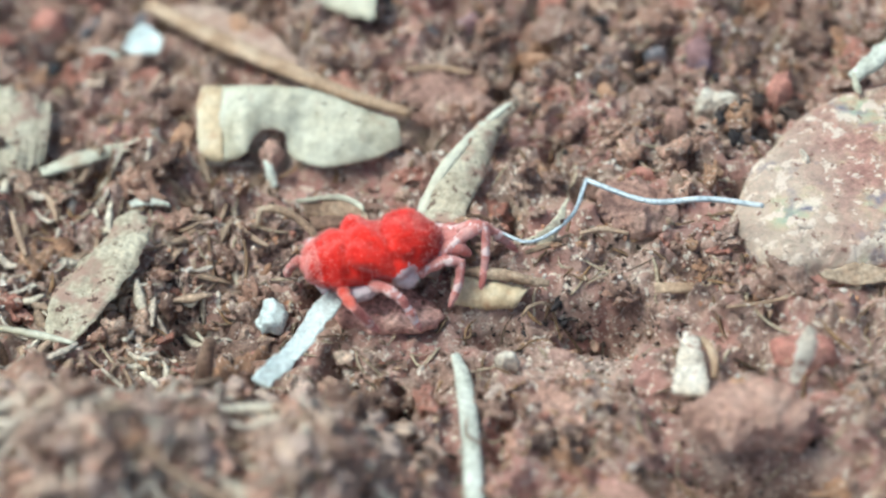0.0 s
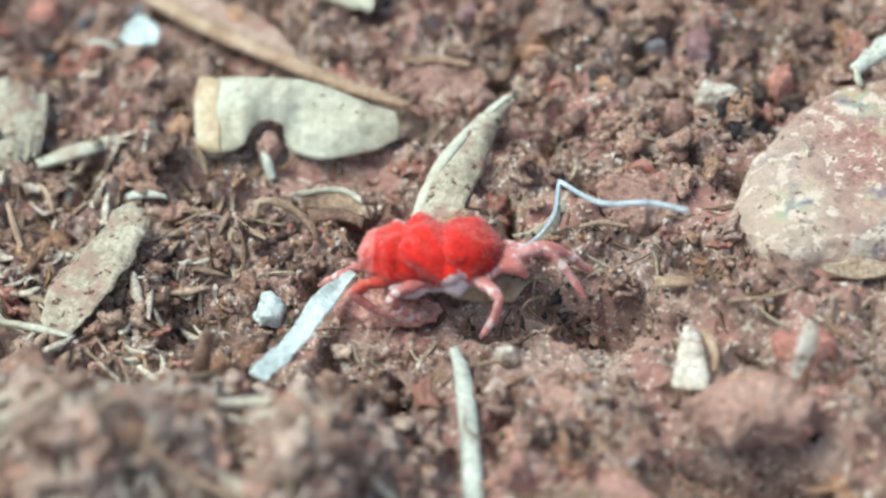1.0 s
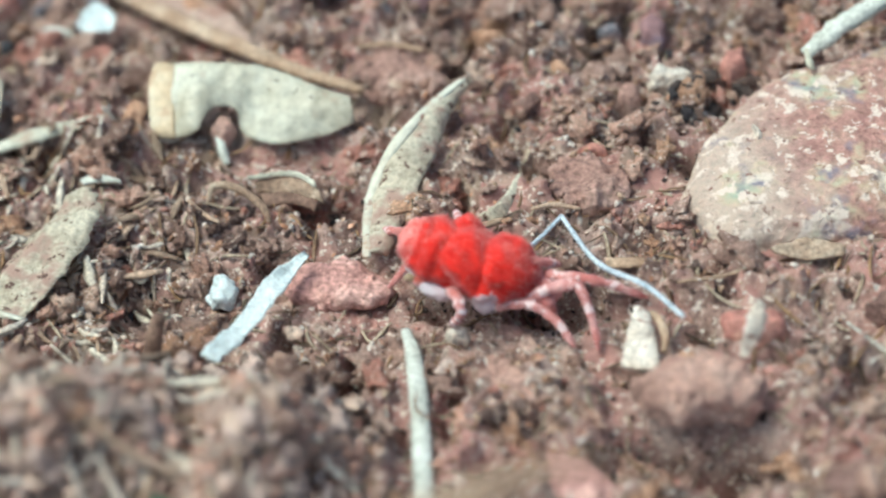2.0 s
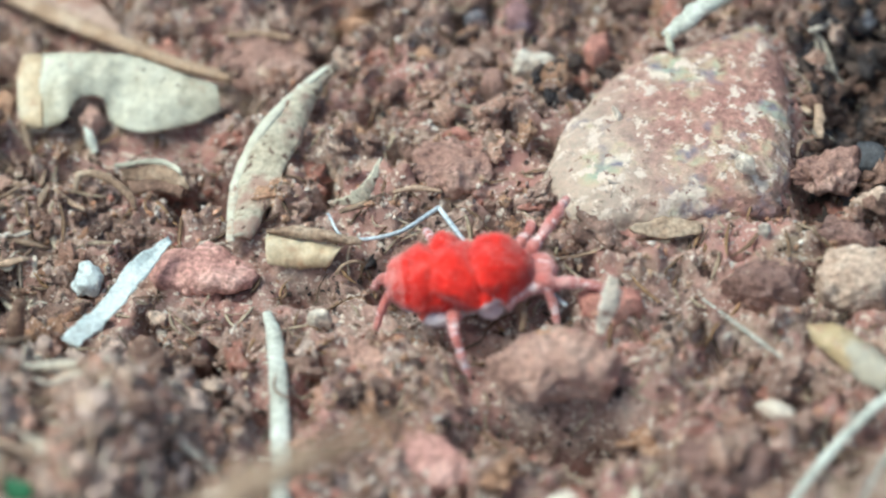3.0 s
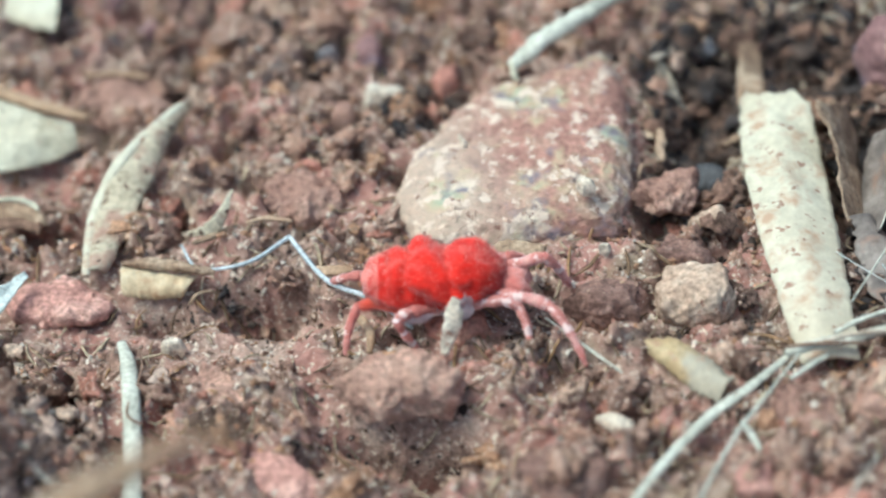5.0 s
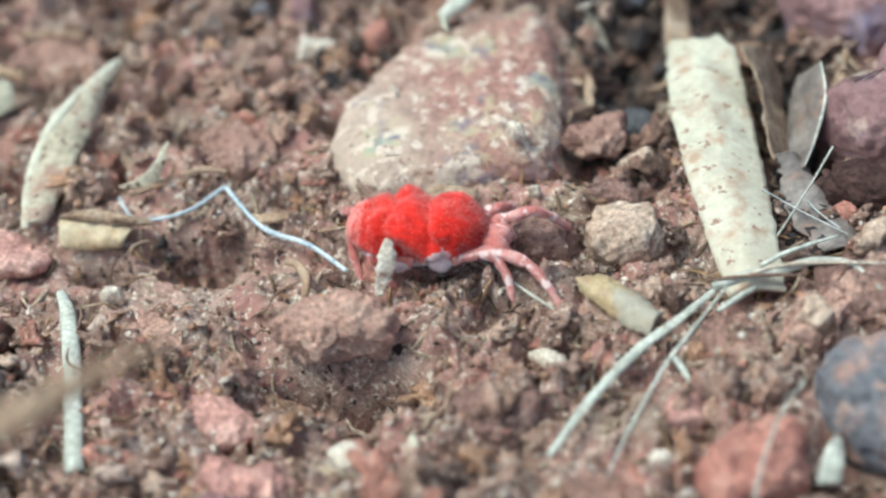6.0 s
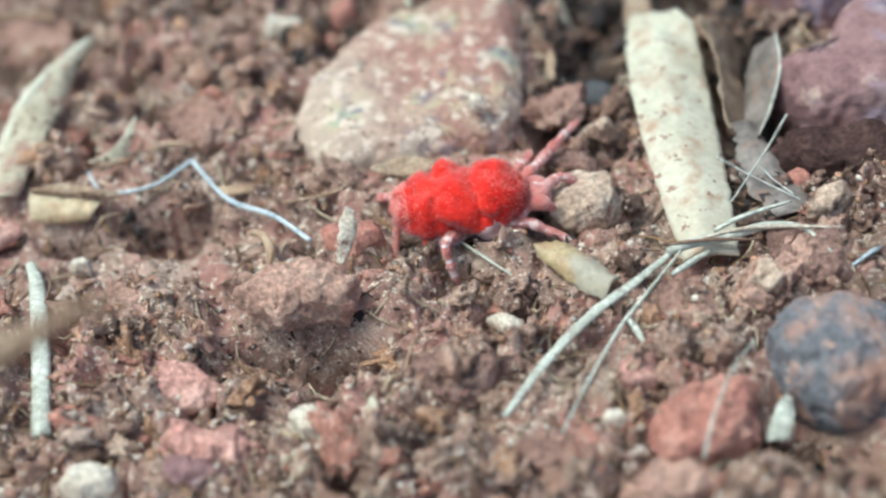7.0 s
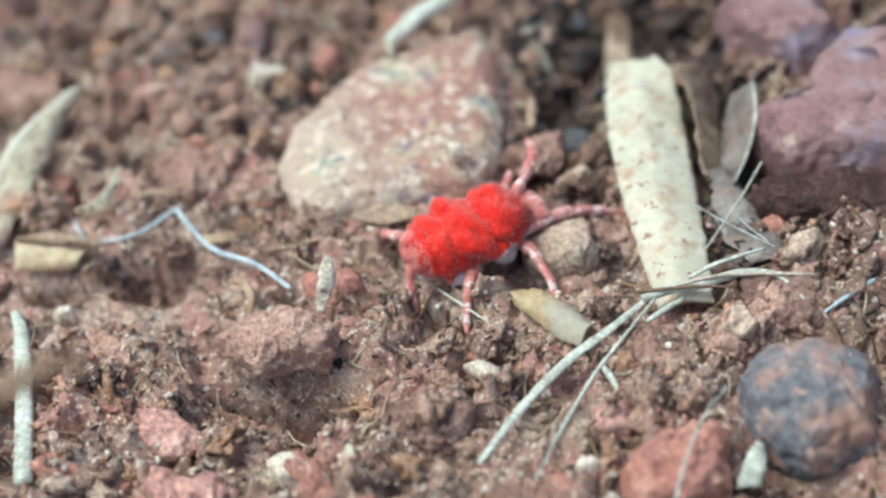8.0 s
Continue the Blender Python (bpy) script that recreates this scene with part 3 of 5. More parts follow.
def scatter(name, label, category, material, count, lo, hi, k, power=2.2, flat=0.8, sink=0.25, sub=1, rough=0.5, smooth=True, spread=None):
    """Many broken crumbs in one mesh, lying on the bed, the smallest the most."""
    rng = np.random.default_rng(k)
    forms = []
    for i in range(10):
        bm = rock((1, 1, 1), 200 + k * 10 + i, sub=sub, rough=rough, cuts=5, keep=0.6, fine=0.12)
        base = np.array([v.co[:] for v in bm.verts])
        tri = np.array([[v.index for v in f.verts] for f in bm.faces])
        forms.append(base)
        bm.free()
    forms = np.array(forms)
    n = forms.shape[1]
    x, y = rng.uniform(-47, 35, count), rng.uniform(-25, 25, count)
    if spread:
        c = np.array(spread, float).reshape(-1, 4)[rng.integers(0, np.size(spread) // 4, count)]
        x, y = rng.normal(c[:, 0], c[:, 2]), rng.normal(c[:, 1], c[:, 3])
    r = lo + (hi - lo) * rng.random(count) ** power
    keep = (r < 0.14) | (pressed(x, y) < 0.5)
    on_way = (np.abs(y + 5.4) < 2.2) & (x > -21) & (x < 11)
    keep &= (r < 0.45) | ~on_way
    if not spread:
        keep &= (broad(x, y) > -1.7) | (r < 0.12)
    x, y, r = x[keep], y[keep], r[keep]
    count = len(r)
    s = r[:, None] * rng.uniform([0.7, 0.6, 0.5 * flat], [1.4, 1.1, 1.1 * flat], (count, 3))
    a, b = rng.uniform(0, 2 * np.pi, count), rng.normal(0, 0.8, count)
    v = forms[rng.integers(0, 10, count)] * s[:, None]
    v[..., 1], v[..., 2] = v[..., 1] * np.cos(b)[:, None] - v[..., 2] * np.sin(b)[:, None], v[..., 1] * np.sin(b)[:, None] + v[..., 2] * np.cos(b)[:, None]
    vx = v[..., 0] * np.cos(a)[:, None] - v[..., 1] * np.sin(a)[:, None] + x[:, None]
    vy = v[..., 0] * np.sin(a)[:, None] + v[..., 1] * np.cos(a)[:, None] + y[:, None]
    vz = v[..., 2] + (height(x, y) + s[:, 2] * (1 - 2 * sink))[:, None]
    faces = (tri[None] + (np.arange(count) * n)[:, None, None]).reshape(-1, 3)
    ob = new(name, fill(bpy.data.meshes.new(name), np.stack([vx, vy, vz], -1).reshape(-1, 3), faces, smooth))
    ob.data.materials.append(material)
    return tagged(ob, label, category, kind="stuff")


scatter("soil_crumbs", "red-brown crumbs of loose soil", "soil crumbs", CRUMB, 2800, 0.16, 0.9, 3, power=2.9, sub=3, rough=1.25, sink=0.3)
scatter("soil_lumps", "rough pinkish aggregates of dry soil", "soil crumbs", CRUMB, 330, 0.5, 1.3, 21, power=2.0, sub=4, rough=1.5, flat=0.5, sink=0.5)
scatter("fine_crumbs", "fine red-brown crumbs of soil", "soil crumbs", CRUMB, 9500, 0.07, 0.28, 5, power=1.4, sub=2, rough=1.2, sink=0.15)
scatter("soil_grit", "pale and tan grit grains on the soil", "grit", GRIT, 13500, 0.04, 0.24, 4, power=1.7, smooth=False)
# black humus, strewn thicker so its colour also carries the hollows' shade
scatter("humus_crumbs", "black humus crumbs shading a hollow", "humus", HUMUS_SHADE, 1300, 0.1, 0.7, 6, spread=(11.8, 9.0, 1.6, 4.0), sub=2, rough=1.6)
scatter("humus_crumbs", "black humus crumbs shading the hollow beside a rock", "humus", HUMUS_SHADE, 1500, 0.1, 0.6, 7, spread=(19.8, 5.5, 1.0, 4.5), sub=2, rough=1.3)
scatter("humus_crumbs", "black humus crumbs shading the hollow behind a leaf strip", "humus", HUMUS_SHADE, 1800, 0.1, 0.7, 12, spread=(16.8, 13.5, 2.6, 2.2), sub=2, rough=1.6)
scatter("humus_crumbs", "dark humus crumbs behind the stone", "humus", HUMUS_SHADE, 160, 0.15, 0.5, 8, spread=(-2.5, 8.5, 1.8, 2.2), sub=2, rough=0.9)
scatter("chaff", "pale chaff and crumbs on a soil clump", "chaff", CHAFF, 7200, 0.1, 0.6, 9, spread=[(-29.0, -18.0, 6.5, 3.0), (-29.0, -18.0, 6.5, 3.0), (-19.8, -17.6, 2.0, 2.8)], sub=2, rough=1.3, power=2.0)
# dark crumbs added in each pit in place of its missing shade
scatter("humus_crumbs", "dark crumbs in place of shade in small hollows", "humus", HUMUS_SHADE, 1300, 0.08, 0.32, 14, sub=2, rough=1.3, spread=[(x, y, 0.6 * a, 0.6 * b) for x, y, a, b, up in RELIEF if up == -2.0])


def litter(name, label, count, k, area=(-46, 34, -24, 24), lo=0.5, hi=3.2, fat=0.22, lift=0.0, material=LITTER):
    """Short dry fibres and flakes lying on the soil."""
    rng = np.random.default_rng(k)
    verts, faces = [], []
    for _ in range(count):
        x, y = rng.uniform(*area[:2]), rng.uniform(*area[2:])
        ln, w, a = rng.uniform(lo, hi), rng.uniform(0.05, fat), rng.uniform(0, np.pi)
        t, bend = np.linspace(-0.5, 0.5, 5), rng.normal(0, 0.25)
        px = x + np.cos(a) * t * ln - np.sin(a) * bend * (t * t) * ln * 2
        py = y + np.sin(a) * t * ln + np.cos(a) * bend * (t * t) * ln * 2
        pz = height(px, py)
        pz = 0.35 * pz + 0.65 * np.linspace(pz[0], pz[-1], 5) + rng.uniform(0.1, 0.3) + lift * rng.random()
        b = len(verts)
        for i in range(5):
            g = w * (1 - abs(t[i]) * 1.2)
            for du, dv in ((-1, 0), (0, 0.5), (1, 0), (0, -0.5)):
                verts.append((px[i] - np.sin(a) * du * g, py[i] + np.cos(a) * du * g, pz[i] + dv * g))
        for i in range(4):
            for j in range(4):
                faces.append((b + 4 * i + j, b + 4 * i + (j + 1) % 4, b + 4 * i + 4 + (j + 1) % 4, b + 4 * i + 4 + j))
        faces += [(b, b + 1, b + 2, b + 3), (b + 16, b + 17, b + 18, b + 19)]
    ob = new(name, fill(bpy.data.meshes.new(name), np.array(verts), np.array(faces)))
    ob.data.materials.append(material)
    return tagged(ob, label, "plant litter", kind="stuff")


litter("plant_litter", "short dry fibres and flakes strewn on the soil", 2700, 9, lo=0.3, hi=2.2, fat=0.13)
litter("plant_litter", "tangled pale straw bits on a soil clump", 680, 11, (-44, -17, -26, -13), 1.0, 4.5, 0.4, lift=0.8, material=STRAW)
litter("plant_litter", "dry flakes and straw in the dark hollows", 340, 15, (9, 23, 3, 18), 0.5, 2.6, 0.3, lift=0.5, material=STRAW)


def pebbles():
    """Small stones of many colours among the crumbs behind."""
    rng = random.Random(31)
    kinds = [(BLACKSTONE, "small dark blue-grey pebble"), (ORANGE, "small orange-tan pebble"), (PURPLE, "small mauve pebble"), (PALEPEB, "small pale buff pebble"),
             (BRICK, "small brick-red pebble"), (CLOD, "small brown earth pellet"), (CLOD, "small brown earth pellet"), (DARKSTONE, "small blue-grey pebble")]
    forms = [mesh_of("pebble", rock((1, 0.8, 0.62), 300 + i, sub=3, rough=0.75, cuts=7, keep=0.55, fine=0.1), m) for i, (m, _) in enumerate(kinds)]
    for i in range(110):
        x, y = rng.uniform(-42, 12), 5 + 17 * rng.random() ** 0.8
        if -4.5 < x < 9.5 and y < 14:
            continue
        j = rng.randrange(len(kinds))
        ob = new("pebble", forms[j])
        r = rng.uniform(0.3, 0.85)
        ob.matrix_basis = at(x, y, float(height(x, y)) + 0.25 * r, rng.uniform(-40, 40), rng.uniform(-40, 40), rng.uniform(0, 360)) @ Matrix.Scale(r, 4)
        tagged(ob, kinds[j][1] + " among soil crumbs", "pebble", "pebbles in the soil")


pebbles()

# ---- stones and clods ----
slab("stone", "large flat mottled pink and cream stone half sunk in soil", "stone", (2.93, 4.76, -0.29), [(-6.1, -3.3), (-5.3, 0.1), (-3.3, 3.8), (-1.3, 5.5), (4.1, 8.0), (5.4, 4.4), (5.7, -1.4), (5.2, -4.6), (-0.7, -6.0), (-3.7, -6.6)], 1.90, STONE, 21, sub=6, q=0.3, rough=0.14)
slab("stone", "rounded blue-grey stone with rusty patches", "stone", (22.79, -14.89, -0.00), [(-3.0, 0.2), (-2.6, 1.7), (-1.2, 2.6), (1.6, 3.0), (3.6, 1.3), (3.1, -2.6), (0.4, -3.8), (-1.9, -2.3)], 2.60, DARKSTONE, 33, sub=6, q=0.6, rough=0.2)
slab("stone", "brick-red crumbling stone beside a blue-grey one", "stone", (17.30, -18.89, 0.37), [(-2.7, -1.0), (-1.8, 0.2), (-0.5, 1.6), (1.0, 2.5), (1.8, 2.1), (2.2, 0.9), (2.0, -1.5), (0.1, -2.5), (-2.1, -2.3)], 1.60, BRICK, 35, sub=6, q=0.5, rough=0.4)
slab("rock", "large purple-red angular rock with a dark undercut", "stone", (25.07, 3.80, 0.15), [(-4.3, -0.8), (-3.2, -1.3), (-2.1, -1.0), (-0.9, 2.5), (1.1, 5.8), (5.6, 6.0), (4.7, -4.0), (1.0, -3.8), (-2.0, -3.6)], 2.80, PURPLE, 38, sub=6, q=0.3, rough=0.18)
slab("rock", "brown-pink rock behind dry leaf strips", "stone", (22.60, 11.43, -0.14), [(-3.1, 0.9), (-2.6, 2.5), (-0.3, 2.0), (2.8, 1.0), (3.3, -1.5), (1.1, -3.2), (-1.3, -1.8)], 2.60, PURPLE, 39, rough=0.3)
# bank under the rock: its shade is in the material's colour
slab("soil_bank", "red-brown earth under the purple rock, coloured as shaded", "clod", (24.51, -2.30, 0.23), [(-3.6, 1.3), (-2.8, 1.5), (-0.7, 1.3), (1.7, 0.9), (4.6, 0.5), (4.4, -2.1), (1.3, -1.9), (-1.6, -1.3), (-3.3, -0.1)], 1.70, SHADED_EARTH, 40, sub=6, rough=0.4)
slab("pebble", "pale buff pebble in brown soil", "pebble", (11.55, -4.23, -0.02), [(-1.8, -0.2), (-1.3, 1.2), (-0.0, 1.7), (1.5, 1.4), (2.0, -0.1), (1.3, -1.4), (-0.3, -1.5), (-1.4, -1.1)], 1.20, PALEPEB, 41, sub=6, rough=0.3)
slab("pebble", "cream-white pebble with rusty stains on soil", "pebble", (-0.30, -17.84, -0.06), [(-1.1, 0.1), (-0.6, 0.7), (0.2, 0.7), (0.9, 0.2), (0.8, -0.7), (-0.2, -1.0)], 0.90, WHITEPEB, 43, rough=0.3)
slab("pebble", "cream-white pebble with rusty stains on soil", "pebble", (-9.83, -21.14, -0.14), [(-1.5, -0.4), (-1.1, 0.5), (0.1, 0.8), (1.2, 0.5), (1.4, -0.5), (-0.1, -1.0)], 1.10, WHITEPEB, 44, rough=0.3)
slab("pebble", "small bluish black pebble in the soil", "pebble", (-16.05, 14.33, -0.59), [(-0.9, -0.2), (-0.6, 0.3), (0.4, 0.4), (1.0, 0.0), (0.6, -0.2), (-0.4, -0.3)], 0.90, BLACKSTONE, 46)
slab("pebble", "small dark pebble beside an orange one", "pebble", (-15.83, 12.49, -0.75), [(-0.8, -0.3), (-0.4, 1.3), (0.7, 0.4), (0.7, -0.6), (-0.3, -0.7)], 0.80, BLACKSTONE, 47)
slab("pebble", "small blue-grey pebble in the soil", "pebble", (-7.39, 13.02, 0.09), [(-0.7, -0.1), (-0.1, 0.6), (0.5, 0.2), (0.5, -0.3), (-0.2, -0.5)], 0.80, DARKSTONE, 48)
slab("pebble", "small orange-tan pebble in the soil", "pebble", (-13.40, 12.42, 0.03), [(-0.9, 0.2), (-0.3, 0.3), (0.7, 0.1), (0.7, -0.3), (-0.3, -0.3)], 0.80, ORANGE, 49)
slab("pebble", "glossy white quartz pebble on dark soil", "pebble", (-4.21, 9.66, 0.05), [(-1.0, -0.1), (-0.5, 0.4), (0.6, 0.6), (1.1, 0.2), (0.5, -0.5), (-0.6, -0.5)], 1.00, WHITEPEB, 50, rough=0.8)
slab("pebble", "small pale grey pebble in the soil", "pebble", (-6.53, 14.86, -0.01), [(-0.4, -0.0), (0.0, 0.3), (0.4, 0.0), (0.0, -0.3)], 0.70, PALEPEB, 51)
slab("pebble", "small round white pebble on the soil", "pebble", (-12.52, -7.05, -0.40), [(-0.6, 0.0), (-0.2, 0.3), (0.5, 0.2), (0.5, -0.2), (-0.2, -0.3)], 0.60, WHITEPEB, 52)
slab("pebble", "small white quartz grain by a red stone", "pebble", (13.24, -18.55, 0.26), [(-0.6, -0.1), (-0.4, 0.4), (0.5, 0.3), (0.6, -0.2), (-0.1, -0.4)], 0.70, WHITEPEB, 53)
slab("pebble", "pale buff pebble on an earth bank", "pebble", (20.19, -10.66, 0.23), [(-0.7, -0.0), (-0.3, 0.7), (0.5, 0.3), (0.6, -0.3), (-0.2, -0.6)], 0.90, PALEPEB, 54, rough=0.35)
slab("pebble", "pale squarish pebble on an earth bank", "pebble", (23.12, -5.83, 0.15), [(-0.8, 0.0), (-0.3, 0.7), (0.7, 0.4), (0.7, -0.4), (-0.3, -0.7)], 0.90, PALEPEB, 55, rough=0.3)
slab("pebble", "small dark red pebble under the rock", "pebble", (22.07, -3.40, -0.01), [(-0.8, 0.2), (-0.2, 0.7), (0.5, 0.2), (0.6, -0.5), (-0.2, -0.6)], 0.80, BRICK, 56)
slab("pebble", "small brick-red lump on the soil", "pebble", (-39.62, 14.46, -0.03), [(-1.1, -0.2), (-0.6, 0.8), (0.6, 0.8), (1.0, -0.3), (0.1, -1.1)], 1.00, BRICK, 57)
slab("pebble", "small maroon pebble in the soil", "pebble", (-1.21, 11.26, -0.28), [(-0.7, -0.4), (-0.3, 0.8), (0.5, 1.1), (0.7, -0.2), (-0.1, -1.2)], 0.90, BRICK, 58)
slab("pebble", "small mauve pebble in the soil", "pebble", (-5.33, 13.16, 0.12), [(-0.8, 0.3), (-0.1, 1.2), (0.8, 0.2), (0.6, -0.9), (-0.4, -0.8)], 0.90, PURPLE, 59)
slab("soil_clod", "long flat tan-brown clod over a dark hollow", "clod", (-1.3, -10.9, 1.0), [(-3.1, -0.1), (-2.1, 0.9), (0.1, 1.7), (1.8, 1.1), (3.0, 0.4), (2.5, -0.9), (0.8, -1.2), (-0.7, -1.6), (-2.4, -0.8)], 1.45, CLOD_TAN, 61, sub=6, q=0.7, rough=0.4)
slab("soil_clod", "low smooth reddish clod by a bleached blade", "clod", (-18.49, -4.33, -0.25), [(-2.8, 0.1), (-1.6, 1.1), (0.1, 1.6), (1.8, 0.9), (2.8, -0.2), (1.9, -1.2), (-0.2, -1.4), (-2.0, -1.0)], 0.62, RED, 62, sub=6, rough=0.25)
slab("soil_clod", "crumbly pinkish clod beside a thread", "clod", (-7.51, 2.40, -0.02), [(-2.1, -0.4), (-1.8, 1.2), (-0.2, 2.1), (1.6, 1.2), (2.3, -0.6), (1.0, -1.7), (-0.9, -1.8)], 0.90, CLOD_PALE, 63, sub=6, rough=0.5)
slab("soil_clod", "small bright reddish lump on a clod", "clod", (-7.38, 4.45, -0.15), [(-0.9, 0.0), (-0.3, 0.4), (0.6, 0.2), (0.8, -0.3), (-0.2, -0.3)], 0.90, BRICK, 68)
slab("soil_clod", "crumbly grey-brown clod with pale crust", "clod", (-9.47, -10.23, -0.33), [(-1.8, 0.2), (-1.3, 1.3), (0.2, 1.5), (1.5, 0.8), (1.8, -0.8), (0.6, -1.7), (-1.0, -1.2)], 1.10, CLOD_TAN, 64, sub=6, rough=0.55)
slab("soil_clod", "crumbly red-brown clod near a pale pebble", "clod", (7.37, -4.61, -0.19), [(-1.8, -0.1), (-1.0, 0.8), (0.5, 1.2), (1.7, 0.5), (1.7, -0.8), (0.0, -1.0), (-1.3, -0.6)], 1.20, CLOD, 65, sub=6, rough=0.5)
slab("soil_clod", "dark red rounded clod with grit", "clod", (5.90, -15.50, 0.05), [(-2.2, -0.1), (-1.4, 1.4), (0.4, 1.7), (2.0, 0.9), (2.2, -0.9), (0.4, -1.7), (-1.3, -1.3)], 1.10, CLOD, 66, sub=6, rough=0.4)
slab("soil_clod", "small upright brown earth pellet", "clod", (-6.08, 8.16, 0.02), [(-0.6, 0.1), (-0.2, 1.0), (0.5, 0.7), (0.7, -0.5), (0.1, -0.7), (-0.6, -0.6)], 1.00, CLOD_PALE, 67, rough=0.2)
slab("soil_clod", "pinkish red clod behind a husk chip", "clod", (0.77, -6.43, 0.23), [(-1.6, 0.3), (-0.3, 1.0), (1.3, 0.8), (1.6, -0.1), (0.2, -1.2), (-1.2, -0.8)], 0.90, BRICK, 69, sub=6, rough=0.3)
slab("soil_clod", "flat pinkish red clod among crumbs", "clod", (-6.70, -15.35, -0.18), [(-2.4, 0.3), (-1.3, 1.4), (0.6, 1.4), (2.4, -0.3), (1.5, -1.4), (-0.8, -1.4)], 0.80, RED, 70, sub=6, rough=0.3)
slab("soil_clod", "brick-red clod at a stalk", "clod", (-10.82, -17.56, -0.11), [(-1.5, -0.4), (-1.1, 0.7), (0.1, 1.1), (1.2, 0.4), (1.4, -0.6), (-0.2, -1.1)], 1.20, BRICK, 71, rough=0.35)
slab("soil_clod", "brown earth clod by the grass stalks", "clod", (16.58, -11.36, 0.01), [(-1.8, -0.3), (-1.3, 1.1), (0.2, 1.5), (1.4, 0.6), (1.6, -1.0), (-0.1, -1.9)], 0.90, CLOD_PALE, 72, sub=6, rough=0.55)
slab("soil_clod", "brown earth bank with grit", "clod", (22.40, -8.96, 0.27), [(-2.0, 0.7), (-0.9, 1.6), (1.1, 1.2), (2.2, 0.4), (1.9, -1.4), (-0.4, -1.6), (-1.8, -0.9)], 1.30, CLOD, 73, sub=6, rough=0.5)
slab("soil_clod", "reddish clod between stalk and stone", "clod", (14.27, -15.60, 0.25), [(-0.8, 0.3), (-0.1, 1.2), (0.9, 0.9), (0.9, -0.7), (-0.1, -0.9), (-0.8, -0.8)], 0.70, RED, 74, rough=0.4)
slab("soil_clod", "red-brown soil bank behind a stalk", "clod", (-18.42, 10.28, -0.32), [(-3.7, 0.9), (-2.1, 1.6), (0.8, 1.5), (2.8, 0.7), (3.4, -1.4), (0.7, -2.4), (-2.0, -0.9)], 0.90, CLOD_PALE, 75, sub=6, rough=0.35)
slab("soil_clod", "low pinkish clod among pale crumbs", "clod", (-4.6, -19.2, -0.2), [(-2.6, 0.1), (-1.4, 1.2), (0.6, 1.0), (2.4, 0.2), (1.6, -1.1), (-0.8, -1.3)], 0.9, RED, 101, sub=6, rough=0.6)
slab("soil_clod", "small mauve-grey clod with a pale flank", "clod", (-5.2, -20.6, -0.1), [(-1.6, 0.3), (-0.6, 0.9), (0.9, 0.5), (1.7, -0.4), (0.4, -0.8), (-1.2, -0.6)], 0.8, PURPLE, 102, sub=6, rough=0.6)
slab("soil_clod", "crumbly pinkish clod before a stone", "clod", (11.0, -20.4, -0.1), [(-2.0, 0.1), (-1.0, 1.3), (0.8, 1.1), (2.0, -0.2), (0.8, -1.2), (-1.3, -1.0)], 0.9, CLOD_PALE, 103, sub=6, rough=0.7)
slab("soil_clod", "pale pinkish clod below a red stone", "clod", (15.8, -22.0, -0.1), [(-2.2, 0.0), (-1.0, 1.2), (1.0, 1.2), (2.3, 0.0), (0.9, -1.2), (-1.3, -1.1)], 1.0, CLOD_TAN, 104, sub=6, rough=0.6)
slab("soil_clod", "flat reddish clod behind a long stalk", "clod", (3.2, -8.9, -0.1), [(-1.9, 0.1), (-0.9, 0.9), (0.7, 0.8), (1.9, 0.0), (0.9, -0.9), (-1.0, -0.8)], 0.7, RED, 105, sub=6, rough=0.5)
slab("soil_clod", "brown earth clod in a dark hollow", "clod", (10.0, 2.6, 0.0), [(-1.6, -0.2), (-0.9, 1.0), (0.4, 1.3), (1.5, 0.5), (1.3, -0.8), (-0.2, -1.2)], 0.8, CLOD_PALE, 106, sub=6, rough=1.0)
slab("pebble", "cream crumbly pebble at the foot of a leaf strip", "pebble", (12.4, 0.5, -0.2), [(-1.2, -0.3), (-0.5, 0.6), (0.8, 0.5), (1.2, -0.2), (0.2, -0.7)], 0.8, PALEPEB, 107, rough=0.9)
slab("pebble", "dark bluish flat pebble in a hollow", "pebble", (12.2, 4.3, -0.8), [(-1.3, -0.4), (-0.6, 0.9), (0.9, 0.8), (1.4, -0.4), (0.1, -0.9)], 0.7, BLACKSTONE, 108, rough=0.4)
piece("wood_chip", "pale upright splinter in a dark hollow", "wood chip",
      tube([(9.8, 8.0, -0.4), (9.9, 5.5, -0.4)], [0.26, 0.3, 0.2], rough=0.3, flat=0.5), STRAW)
piece("wood_chip", "short tan splinter in a dark hollow", "wood chip",
      tube([(9.1, 8.4, -0.6), (9.3, 7.4, -0.6)], [0.22, 0.3, 0.2], rough=0.3, flat=0.5), TAN)
slab("soil_clod", "crumbs of pale earth in the notch of a leaf", "clod", (-25.8, 5.2, 0.2), [(-0.5, -0.5), (-0.4, 0.5), (0.3, 0.7), (0.6, 0.0), (0.3, -0.8)], 0.6, CLOD_TAN, 109, rough=0.9)
slab("soil_clod", "crumbly clod by a leaf strip", "clod", (11.12, -1.78, -0.04), [(-1.6, -0.3), (-0.8, 1.4), (0.6, 0.8), (1.4, -0.2), (1.1, -0.9), (-0.5, -0.8)], 1.00, CLOD, 76, rough=0.5)
